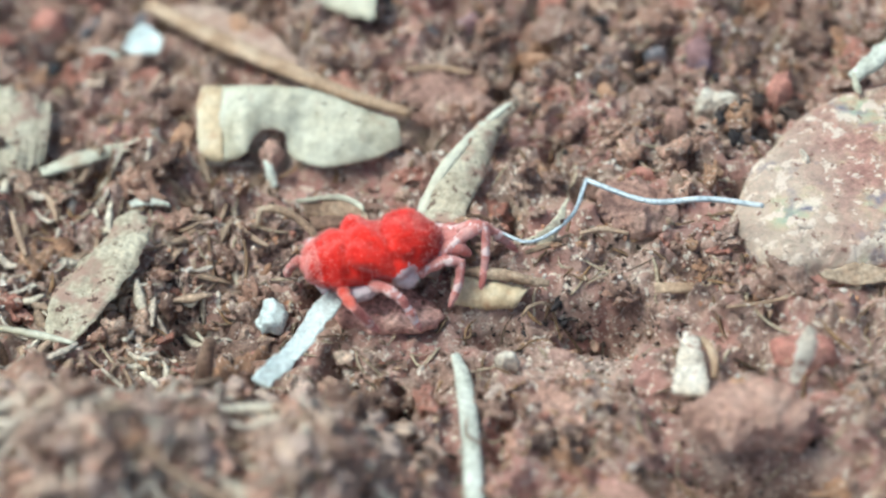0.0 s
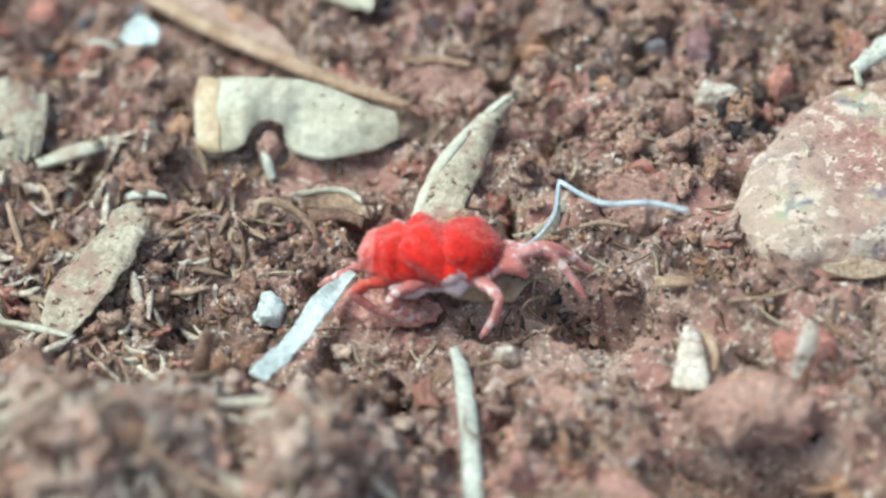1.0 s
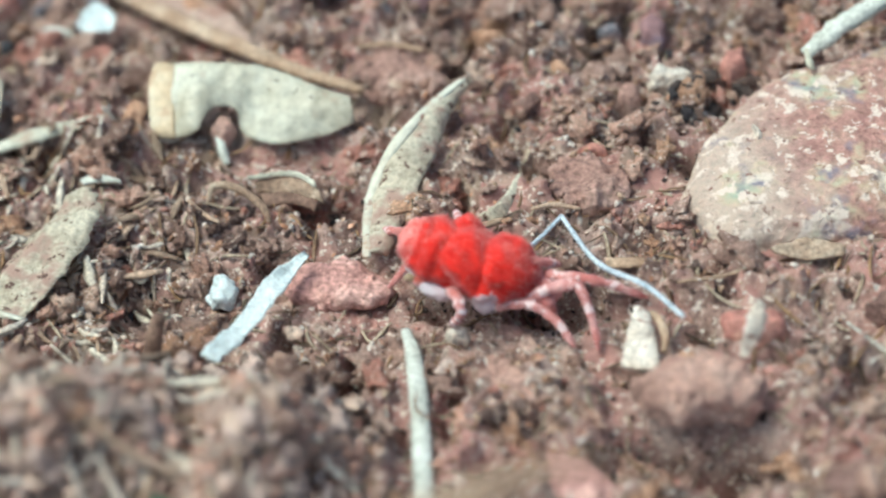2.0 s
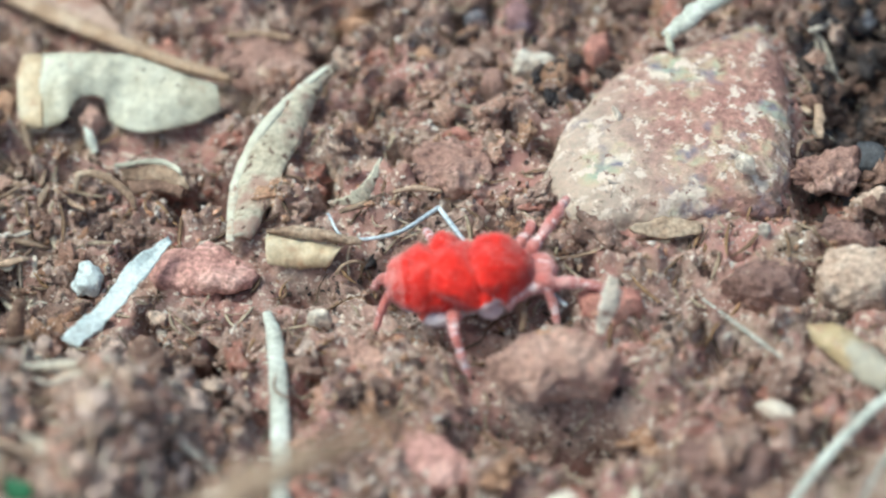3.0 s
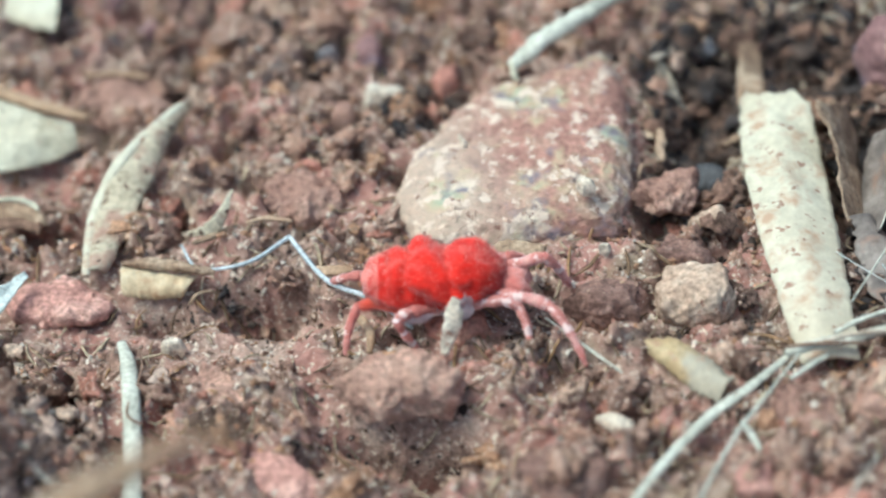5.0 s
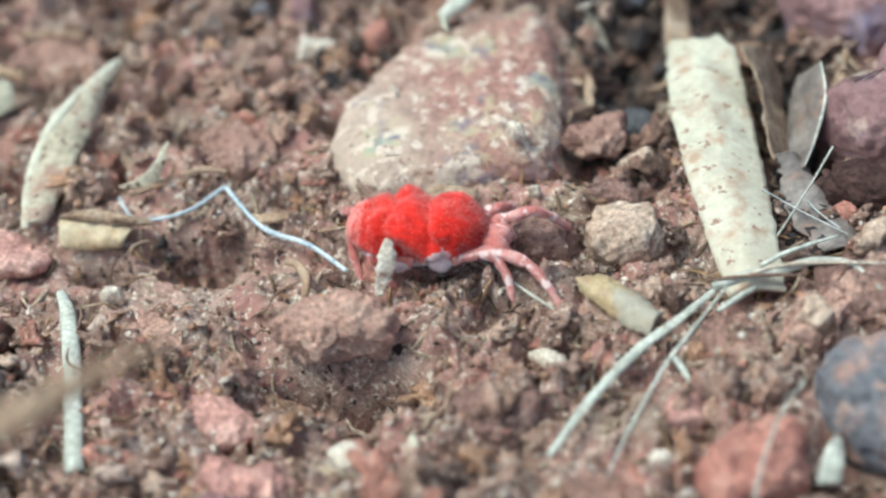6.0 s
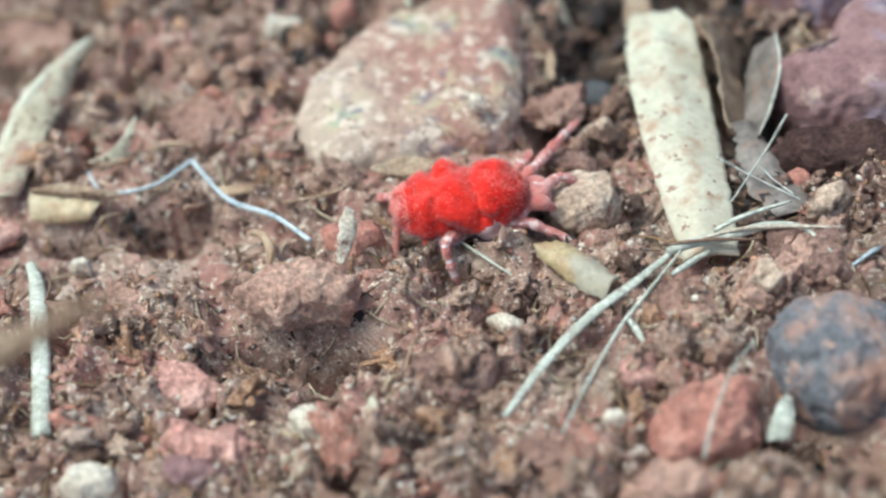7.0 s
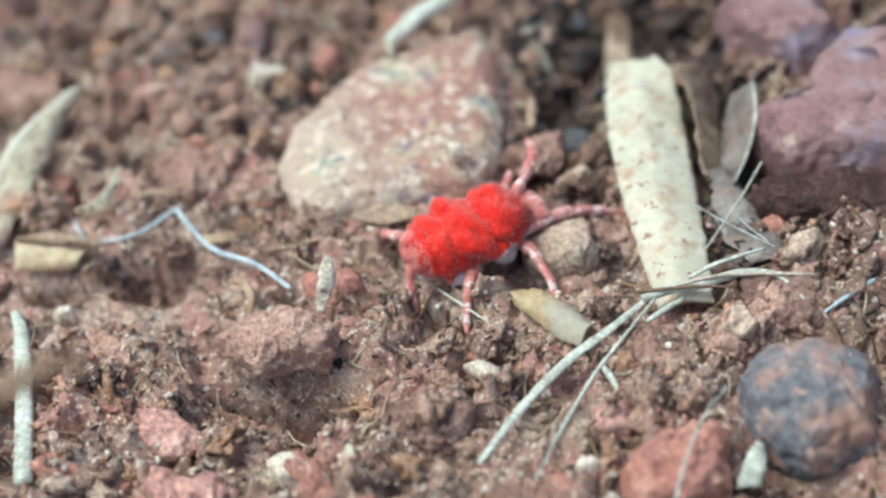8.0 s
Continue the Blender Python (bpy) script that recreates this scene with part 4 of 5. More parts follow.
piece("leaf_fragment", "pale tan crumpled leaf on the soil", "leaf",
      between([(-41.9, 8.1, 1.7), (-39.5, 8.1, 1.6), (-37.7, 7.8, 0.7)], [(-40.4, 2.0, 0.8), (-38.5, 2.6, 0.6), (-37.2, 4.0, 0.4)], k=77, thick=0.25, bulge=0.4, ragged=0.5, torn=0.6), SOILED)

# ---- leaves, husks and stalks ----
curl = thing("leaf_fragment", "bleached folded leaf fragment arched over a hollow", "leaf")
part("blade", between([(-28.6, 7.9, 2.3), (-27.3, 7.7, 2.6), (-25.3, 7.8, 2.5), (-23.6, 7.8, 2.2), (-21.3, 7.1, 1.8), (-19.6, 6.9, 1.3)], [(-28.0, 4.2, 0.7), (-26.8, 4.3, 1.2), (-26.3, 5.6, 1.5), (-25.2, 5.9, 1.2), (-24.8, 5.2, 0.2), (-22.9, 4.6, 0.1), (-20.5, 5.2, 0.3), (-19.3, 5.9, 0.5)], k=3, bulge=0.08, thick=0.2, n=70, m=17, ragged=0.06, fold=0.05), LEAF, curl, "pale bleached upper face")
part("folded_end", between([(-29.8, 8.3, 1.9), (-29.2, 8.1, 2.15), (-28.5, 7.85, 2.3)], [(-29.2, 4.7, 0.8), (-28.6, 4.3, 0.6), (-27.9, 4.2, 0.7)], k=30, bulge=0.2, thick=0.2), PALELEAF, curl, "tan folded-down end")
split_stalk = thing("dry_stalk", "tan split stalk with a torn papery sheath", "stalk")
part("stalk", tube([(-34.3, 15.7, 0.7), (-30.1, 12.9, 0.9), (-26.0, 10.6, 1.1), (-22.7, 9.2, 0.8), (-19.2, 8.1, 0.6)], [0.5, 0.55, 0.5, 0.42, 0.28], flat=0.7, n=40), TAN, split_stalk)
part("sheath", between([(-32.0, 16.1, 0.5), (-29.2, 15.1, 0.5), (-27.3, 13.8, 0.7), (-25.7, 11.9, 0.7)], [(-33.8, 15.3, 0.7), (-30.1, 13.0, 0.9), (-27.7, 11.7, 0.9), (-25.4, 10.7, 0.8)], k=4, thick=0.12), PAPER, split_stalk, "torn pinkish papery sheath")
piece("straw", "pale flattened straw beside a leaf fragment", "stalk",
      tube([(-37.1, 3.2, 0.5), (-35.5, 4.1, 0.5), (-33.5, 5.0, 0.5), (-30.6, 5.8, 0.5)], [0.35, 0.55, 0.45, 0.25], flat=0.5), LEAF)
grass = thing("bleached_grass", "curved bleached grass blade smeared with soil", "grass")
part("blade", between([(-14.0, 8.6, 1.5), (-15.4, 6.0, 1.7), (-16.8, 3.2, 1.5), (-17.8, 1.0, 0.2), (-17.3, -3.2, 0.7)], [(-13.9, 8.8, 1.0), (-14.5, 6.1, 1.0), (-15.0, 3.1, 0.9), (-15.7, 0.0, 0.7), (-16.3, -2.9, 0.4)], k=5, bulge=0.25, thick=0.25), SOILED, grass)
part("midrib", tube([(-13.9, 8.4, 1.6), (-15.3, 6.1, 1.7), (-16.7, 3.4, 1.6), (-17.7, 1.0, 0.4), (-17.2, -3.4, 0.8)], [0.12, 0.28, 0.32, 0.3, 0.2], flat=0.5, n=40), LEAFCLEAN, grass, "pale bright edge")
piece("leaf_fragment", "small pale pointed leaf flake by a thread", "leaf",
      between([(-10.5, 0.9, 2.4), (-11.1, -0.1, 1.9), (-11.9, -0.6, 1.3), (-13.0, -0.6, 0.8)], [(-10.4, 0.7, 2.4), (-10.8, -0.4, 1.4), (-11.3, -0.8, 0.9), (-12.8, -0.7, 0.7)], k=6, thick=0.12, ragged=0.1), SOILED)
piece("husk", "open brown seed husk with a dark lip", "husk",
      between([(-15.6, -2.6, 0.9), (-14.0, -2.4, 1.0), (-12.3, -2.8, 1.0), (-11.0, -2.8, 0.6)], [(-15.5, -2.7, 0.7), (-14.0, -3.0, 0.8), (-12.2, -3.1, 0.6), (-11.1, -2.9, 0.3)], k=7, thick=0.15, bulge=0.15), BARK)
piece("husk", "pale flake of husk under a brown one", "husk",
      between([(-15.6, -2.5, 0.4), (-14.0, -2.8, 0.5), (-11.9, -3.0, 0.3)], [(-15.4, -4.1, 0.1), (-14.0, -4.0, -0.3), (-12.5, -3.9, -0.2)], k=8, thick=0.18, bulge=0.3, ragged=0.1), PALELEAF)
piece("stalk", "long bleached white stalk in the soil", "stalk",
      tube([(-14.8, -7.5, 0.5), (-14.2, -9.0, 0.5), (-13.5, -11.9, 0.8), (-13.0, -14.5, 0.7), (-12.2, -18.9, 0.9)], [0.22, 0.4, 0.44, 0.46, 0.46], rough=0.05, flat=0.6, n=50), GREYSTALK)
piece("plant_fibre", "smooth white plant fibre on a brown lump", "fibre",
      between([(-20.0, -3.7, 1.4), (-21.3, -5.5, 1.6), (-22.3, -8.5, 1.8), (-23.3, -11.0, 2.4)], [(-19.8, -3.9, 1.2), (-20.5, -6.1, 1.4), (-21.3, -8.6, 1.6), (-22.5, -11.2, 2.0)], k=32, thick=0.2, ragged=0.14, n=40, bulge=-0.12), WHITEFIBRE)
slab("fibre_tuft", "small white woolly tuft of fibre", "fibre", (-23.77, -5.19, -0.22), [(-0.7, -0.1), (-0.5, 0.7), (0.3, 0.8), (0.9, 0.2), (0.4, -0.7), (-0.4, -0.9)], 0.50, WHITEFIBRE, 78, rough=0.9)
slab("fibre_tuft", "small white woolly tuft of fibre", "fibre", (-24.98, -10.78, 0.49), [(-0.4, -0.1), (-0.4, 0.7), (0.2, 0.7), (0.4, -0.3), (0.1, -1.0)], 0.60, WHITEFIBRE, 79, rough=0.4)
dead_leaf = thing("dead_leaf", "pale tan dead leaf with a dark midrib", "leaf")
part("blade", between([(-32.1, -0.5, 1.3), (-32.7, -2.4, 1.2), (-33.8, -4.0, 1.0), (-34.2, -5.5, 0.8), (-34.1, -7.4, 0.6)], [(-30.9, 0.0, 1.3), (-30.3, -1.5, 1.2), (-30.6, -3.4, 1.0), (-31.6, -6.3, 0.8), (-32.6, -8.1, 0.6)], k=9, bulge=0.25, thick=0.15, ragged=0.3, fold=-0.25, torn=0.3), SOILED, dead_leaf)
part("midrib", tube([(-30.6, -1.2, 1.5), (-31.4, -2.0, 1.4), (-32.6, -2.9, 1.25), (-33.3, -4.0, 1.15)], [0.05, 0.1, 0.09, 0.05]), TWIG, dead_leaf, "dark brown midrib")
piece("straw", "pale bent straw at a dead leaf", "stalk",
      tube([(-36.4, -7.2, 0.6), (-34.4, -7.6, 0.7), (-32.5, -8.1, 0.8)], [0.16, 0.2, 0.12]), LEAF)
piece("leaf_fragment", "small white curled leaf flake on soil", "leaf",
      between([(-32.2, 1.4, 0.5), (-31.4, 1.7, 0.6), (-30.1, 1.1, 0.8)], [(-32.0, 1.2, 0.3), (-31.2, 1.3, 0.4), (-30.0, 1.0, 0.6)], k=19, thick=0.15), GREYSTALK)
bark = thing("bark_flake", "layered brown bark flake with a pale torn edge", "bark")
part("layer", between([(-23.8, 1.6, 0.9), (-21.7, 2.0, 0.9), (-20.5, 1.4, 0.9)], [(-23.7, 1.5, 0.7), (-21.7, 1.8, 0.7), (-20.4, 1.1, 0.7)], k=20, thick=0.16), LEAF, bark, "pale torn edge")
part("layer", between([(-23.5, 1.6, 0.6), (-21.7, 1.9, 0.6), (-20.3, 1.1, 0.6)], [(-23.3, 1.1, 0.2), (-21.6, 1.2, 0.2), (-20.0, 0.6, 0.2)], k=15, thick=0.2), BARK, bark)
part("layer", between([(-23.2, 1.2, 0.2), (-21.6, 1.3, 0.2), (-20.2, 0.7, 0.2)], [(-22.9, 0.6, -0.2), (-21.4, 0.8, -0.2), (-20.4, 0.4, -0.2)], k=45, thick=0.2), TWIG, bark, "dark lower layer")
piece("leaf_fragment", "grey-white leaf flake lying on soil", "leaf",
      between([(-28.9, 19.3, 2.2), (-25.9, 20.0, 2.2), (-22.3, 18.7, 2.0)], [(-28.6, 17.3, 1.5), (-25.8, 15.6, 1.4), (-23.8, 14.7, 1.4), (-21.9, 14.1, 1.5)], k=13, thick=0.2, ragged=0.3, fold=0.15), LEAF)
piece("leaf_fragment", "small white leaf flake with dark shadow", "leaf",
      between([(-35.0, 12.2, 0.7), (-34.8, 13.3, 0.8), (-34.1, 14.0, 0.8), (-33.0, 13.0, 0.9)], [(-35.0, 12.3, 0.4), (-34.1, 12.0, 0.5), (-33.0, 12.2, 0.5)], k=14, thick=0.15), WHITEFIBRE)
piece("leaf_fragment", "thin white leaf flake", "leaf",
      between([(-37.0, 12.4, 0.4), (-36.1, 12.5, 0.4), (-35.1, 12.0, 0.5)], [(-36.9, 12.3, 0.3), (-36.0, 12.1, 0.3), (-35.2, 11.9, 0.3)], k=22, thick=0.15), GREYSTALK)
strip = thing("leaf_strip", "broad pale dry leaf strip dotted with soil", "leaf")
part("blade", between([(13.7, 9.7, -0.2), (13.8, 5.0, 0.9), (14.5, -0.6, 1.4), (15.4, -4.8, 0.9), (16.4, -8.7, 0.3)], [(17.1, 8.3, 1.2), (17.6, 4.9, 0.9), (18.2, -0.1, 0.9), (18.7, -4.8, 0.9), (19.0, -8.7, 0.7)], k=10, thick=0.3, bulge=0.2, n=60, m=17, ragged=0.14, torn=1.3, fold=0.28), LEAFCLEAN, strip)
part("sheath", between([(13.8, 14.6, -0.5), (13.6, 12.7, -0.7), (13.6, 9.6, -0.3)], [(14.7, 15.1, -0.9), (14.9, 13.5, -1.5), (15.0, 9.2, 0.3)], k=11, thick=0.15), BARK, strip, "thin grey-brown torn end")
piece("leaf_fragment", "dull brown leaf behind a pale strip", "leaf",
      between([(17.4, 6.0, 2.7), (18.1, 4.1, 1.9), (18.4, 1.5, 1.5), (18.7, -0.5, 1.1)], [(19.0, 9.0, 0.1), (19.4, 8.3, -1.3), (19.6, 5.5, -1.2), (19.9, 2.9, -1.4)], k=23, thick=0.2, torn=0.5), BARK)
piece("leaf_fragment", "narrow grey leaf standing in a dark hollow", "leaf",
      between([(20.2, 5.8, 0.8), (19.6, 4.5, -0.4), (19.2, 3.0, -1.0), (19.6, -0.2, -0.2)], [(21.2, 4.8, 2.6), (21.3, 2.9, 2.0), (20.8, 1.6, 0.6), (20.2, -0.9, 1.0)], k=24, thick=0.15, ragged=0.25), GREYLEAF)
# the grey leaf's bright edge, added as a thin pale tube along its rim
piece("plant_fibre", "bright edge of a grey leaf, added as a thin tube", "fibre",
      tube([(21.2, 4.8, 2.7), (21.35, 2.9, 2.1), (20.85, 1.6, 0.7), (20.2, -0.9, 1.1)], [0.04, 0.08, 0.07, 0.03]), GREYSTALK)
piece("leaf_fragment", "dusky grey leaf flake beside a pale strip", "leaf",
      between([(18.9, 0.1, 0.9), (19.1, -1.5, 0.6), (19.6, -4.0, 0.3), (20.8, -6.2, 0.5)], [(19.9, 0.7, 0.4), (20.9, -1.6, 0.2), (22.3, -4.1, 0.1), (22.5, -6.0, 0.5)], k=46, thick=0.15, ragged=0.35, bulge=0.2), GREYLEAF)
piece("grass_stalk", "long bleached grass stalk lying on soil", "grass stalk",
      tube([(16.1, -8.9, 1.4), (14.3, -10.8, 1.3), (12.4, -12.5, 1.1), (10.3, -15.5, 1.2), (8.5, -18.7, 1.1)], [0.14, 0.24, 0.27, 0.25, 0.16], n=40, flat=0.45), GREYSTALK)
piece("grass_stalk", "thin bleached grass stalk lying on soil", "grass stalk",
      tube([(16.3, -9.2, 1.5), (15.0, -11.3, 1.4), (13.6, -13.5, 1.2), (12.3, -16.6, 1.3), (11.0, -19.7, 1.0)], [0.07, 0.09, 0.1, 0.09, 0.05], n=40), GREYSTALK)
piece("grass_stalk", "bleached grass stalk across a leaf strip", "grass stalk",
      tube([(15.7, -9.2, 1.5), (17.1, -8.6, 1.5), (18.6, -8.3, 1.5), (20.3, -7.7, 1.5), (21.9, -7.8, 1.4), (23.3, -9.8, 1.5)], [0.2, 0.26, 0.25, 0.18, 0.12, 0.06], n=40), GREYSTALK)
piece("grass_stalk", "thin pale stalk above a leaf strip", "grass stalk",
      tube([(17.9, -7.8, 1.4), (18.9, -7.1, 1.4), (20.2, -6.4, 1.3), (21.5, -5.8, 1.2)], [0.1, 0.12, 0.1, 0.07]), GREYSTALK)
piece("twig", "thin dark twig crossing a leaf strip", "twig",
      tube([(15.4, -9.0, 1.75), (16.6, -8.9, 1.8), (18.2, -8.8, 1.8), (19.9, -8.8, 1.7)], [0.05, 0.09, 0.09, 0.04], sides=6), TWIG)
piece("grass_stalk", "thin tan stalk across a gritty bank", "grass stalk",
      tube([(16.8, -8.8, 1.7), (19.0, -8.2, 1.8), (21.1, -8.0, 1.7), (23.8, -8.1, 1.6)], [0.06, 0.1, 0.1, 0.05], sides=6), STRAW)
piece("grass_stalk", "thin bluish grass blade by a stone", "grass stalk",
      tube([(24.0, -10.6, 1.6), (25.0, -9.8, 1.7), (26.4, -8.7, 1.7)], [0.08, 0.13, 0.1], sides=6), THREAD)
slab("soil_bank", "gritty tan crust along a stem", "clod", (20.9, -9.7, 0.5), [(-2.4, -2.6), (-1.7, -1.0), (0.2, 1.2), (2.2, 3.4), (3.2, 3.2), (2.4, 1.2), (0.8, -0.8), (-1.0, -3.0)], 0.9, CLOD_TAN, 96, sub=6, rough=0.7)
slab("pebble", "pale knobbly chunk on a gritty bank", "pebble", (20.1, -10.6, 1.1), [(-0.9, -0.7), (-0.7, 0.6), (0.1, 1.1), (0.8, 0.4), (1.0, -0.5), (0.1, -0.9)], 0.7, PALEPEB, 97, rough=0.8)
slab("pebble", "buff knobbly chunk at the top of a bank", "pebble", (23.2, -6.1, 1.1), [(-1.2, -0.7), (-0.6, 0.5), (0.9, 1.1), (1.1, 0.3), (0.1, -0.6)], 0.7, PALEPEB, 98, rough=0.6)
slab("pebble", "small yellowish gravel grain by a stalk", "pebble", (14.9, -12.1, 0.3), [(-0.5, -0.3), (-0.3, 0.5), (0.4, 0.5), (0.6, -0.2), (0.0, -0.5)], 0.55, ORANGE, 99, rough=0.6)
piece("grass_stalk", "short white broken grass stalk", "grass stalk",
      tube([(13.8, -12.3, 0.5), (14.2, -13.2, 0.6), (14.6, -14.2, 0.7)], [0.12, 0.18, 0.12]), GREYSTALK)
piece("grass_stalk", "short pale grass piece under the strip", "grass stalk",
      tube([(15.9, -10.4, 1.2), (16.8, -9.6, 1.2), (17.6, -8.9, 1.1)], [0.12, 0.16, 0.12]), GREYSTALK)
piece("leaf_fragment", "yellowish leaf roll with greyish end", "leaf",
      between([(9.4, -7.7, 0.9), (10.8, -7.5, 0.7), (12.2, -8.5, 0.6), (13.5, -10.0, 0.6)], [(9.6, -8.3, 0.5), (10.6, -9.3, 0.4), (11.8, -10.4, 0.3), (12.8, -11.1, 0.3)], k=12, thick=0.2, bulge=0.4, ragged=0.12), YELLOWLEAF)
slab("seed", "pale flattened seed on red-brown soil", "seed", (8.34, -11.83, -0.24), [(-1.1, 0.3), (-0.3, 0.6), (0.8, -0.0), (0.7, -0.5), (-0.2, -0.4)], 0.40, WHITEPEB, 83, rough=0.15)
pale_stick = thing("dry_stick", "whitish dry stick resting on the stone", "stick")
part("stick", tube([(2.4, 9.9, 2.0), (3.1, 10.6, 2.3), (4.1, 11.5, 2.6), (5.6, 12.9, 2.7), (8.2, 15.3, 2.6)], [0.35, 0.5, 0.55, 0.5, 0.45], flat=0.7, rough=0.2, n=40), GREYSTALK, pale_stick)
part("splinter", tube([(2.4, 10.1, 2.2), (2.6, 9.3, 2.0), (2.8, 9.1, 1.8)], [0.12, 0.2, 0.08]), LEAF, pale_stick, "pale splintered end")
piece("leaf_fragment", "flat olive-brown leaf under the stone", "leaf",
      between([(1.2, -1.8, 0.7), (2.8, -1.0, 0.6), (4.6, -1.4, 0.7)], [(1.5, -2.0, 0.5), (3.1, -2.1, 0.4), (4.6, -1.8, 0.4)], k=25, thick=0.2), BARK)
piece("plant_hair", "long fine white hair of grass", "grass hair",
      tube([(21.5, -0.7, 2.1), (20.4, -2.4, 1.3), (18.7, -5.9, 1.4)], [0.05, 0.06, 0.05], sides=5), GREYSTALK)
piece("plant_hair", "fine curved white hair over a red stone", "grass hair",
      tube([(19.5, -15.7, 2.3), (18.5, -17.6, 2.6), (17.6, -20.2, 2.5), (17.1, -21.9, 1.6)], [0.05, 0.06, 0.07, 0.06], sides=5), GREYSTALK)
piece("plant_hair", "fine bluish hair on the soil", "grass hair",
      tube([(4.8, -5.7, 0.2), (6.7, -8.0, 0.8), (8.7, -9.8, 0.7)], [0.06, 0.08, 0.05], sides=5), GREYSTALK)
piece("web_strand", "fine web strand between leaf and bank", "web",
      tube([(18.1, -2.4, 1.1), (19.8, -3.7, 0.9), (21.9, -5.7, 1.2)], [0.03, 0.03, 0.03], sides=4), WHITEFIBRE)
piece("web_strand", "fine web strand between leaf and bank", "web",
      tube([(19.7, -0.1, -0.7), (20.5, -3.6, 0.9), (21.6, -5.2, 1.1)], [0.04, 0.04, 0.03], sides=4), WHITEFIBRE)
piece("plant_fibre", "olive-brown dry fibre on the soil", "fibre",
      tube([(-12.3, -1.4, 0.9), (-11.2, -0.8, 0.9), (-10.3, -0.1, 0.9)], [0.1, 0.18, 0.08]), BARK)
piece("plant_fibre", "thin dry fibre lying on the soil", "fibre",
      tube([(-2.8, -4.3, 0.9), (-1.0, -3.8, 0.8), (1.0, -3.0, 0.8)], [0.07, 0.1, 0.07]), TAN)
slab("pebble", "small purple flake by a dry fibre", "pebble", (0.46, -2.66, 0.06), [(-0.5, -0.4), (-0.4, 0.4), (0.1, 0.6), (0.6, 0.0), (0.2, -0.6)], 0.70, PURPLE, 84)
piece("wood_chip", "small beige wood chip on soil", "wood chip",
      between([(-6.2, -2.7, 0.6), (-5.1, -2.7, 0.7), (-3.9, -2.7, 0.7)], [(-6.1, -3.1, 0.3), (-5.1, -3.2, 0.5), (-3.9, -3.0, 0.5)], k=26, thick=0.3), TAN)
piece("plant_fibre", "curled beige dry fibre on the soil", "fibre",
      tube([(-4.3, -6.0, 0.6), (-3.6, -6.2, 0.6), (-3.1, -7.3, 0.6), (-3.1, -8.1, 0.4)], [0.12, 0.22, 0.22, 0.14]), TAN)
piece("plant_fibre", "long thin beige fibre on the soil", "fibre",
      tube([(1.2, -16.1, 0.6), (2.6, -15.9, 0.6), (4.0, -16.1, 0.7)], [0.08, 0.12, 0.06]), TAN)
piece("plant_fibre", "thin upright dry fibre", "fibre",
      tube([(4.3, -14.2, 1.5), (4.0, -15.1, 1.0), (3.8, -15.6, 0.5)], [0.05, 0.08, 0.06], sides=5), TAN)
piece("plant_fibre", "dark thin hair crossing a stalk", "fibre",
      tube([(-13.9, -7.8, 0.4), (-13.5, -9.4, 0.6), (-13.6, -12.3, 1.1), (-12.7, -13.2, 1.2)], [0.05, 0.06, 0.06, 0.05], sides=5), TWIG)
piece("plant_fibre", "dry olive fibre in the soil", "fibre",
      tube([(-12.2, -4.3, -0.3), (-11.8, -3.9, -0.0), (-11.1, -3.3, -0.5), (-10.8, -3.4, -1.4)], [0.08, 0.1, 0.1, 0.08], sides=5), BARK)
piece("plant_fibre", "pale dry fibre in the soil", "fibre",
      tube([(-26.4, -0.1, 0.8), (-25.6, -0.8, 0.7), (-24.6, -1.4, 0.7)], [0.1, 0.16, 0.1]), STRAW)
piece("plant_fibre", "pale bent fibre in the soil", "fibre",
      tube([(-37.0, 2.2, 0.4), (-36.1, 1.3, 0.3), (-35.5, 0.1, 0.3)], [0.12, 0.2, 0.1]), STRAW)
piece("plant_fibre", "pale standing fibre in the soil", "fibre",
      tube([(-37.7, 0.1, 0.9), (-37.1, -1.1, 0.6), (-36.4, -2.4, 0.4)], [0.1, 0.18, 0.12]), STRAW)
piece("leaf_fragment", "pale upright leaf flake in the soil", "leaf",
      between([(2.1, -19.3, 0.4), (2.2, -17.9, 0.7), (2.4, -17.1, 0.9)], [(3.0, -19.3, 0.4), (3.0, -18.2, 0.7), (2.7, -17.2, 0.9)], k=27, thick=0.15), LEAF)
piece("leaf_fragment", "grey leaf flake beside a blue-grey stone", "leaf",
      between([(19.8, -20.1, 0.8), (20.2, -18.0, 0.2), (20.7, -17.5, 0.7)], [(20.8, -20.0, 0.5), (21.1, -18.0, -0.2), (21.0, -17.6, 0.6)], k=28, thick=0.15), GREYSTALK)
piece("leaf_fragment", "thin tan flake along a soil bank", "leaf",
      between([(-19.9, 10.9, 1.1), (-18.4, 11.3, 1.0), (-16.5, 11.0, 0.9)], [(-19.8, 10.8, 0.9), (-18.3, 11.1, 0.8), (-16.7, 10.9, 0.7)], k=29, thick=0.15), TAN)
litter("plant_litter", "pale straw bits in loose soil", 340, 13, (-46, -26, -11, 5), 0.6, 2.3, 0.38, lift=0.3, material=STRAW)
slab("crystal", "tiny glossy white crystals on the stone", "crystal", (6.53, 0.89, 2.26), [(-0.5, 0.1), (-0.2, 0.4), (0.4, 0.1), (0.4, -0.3), (-0.1, -0.3)], 0.50, WHITEPEB, 91)
slab("crystal", "tiny white crystal on the stone", "crystal", (7.44, -2.22, 1.15), [(-0.3, -0.0), (-0.1, 0.1), (0.3, 0.1), (0.2, -0.2)], 0.40, WHITEPEB, 92)
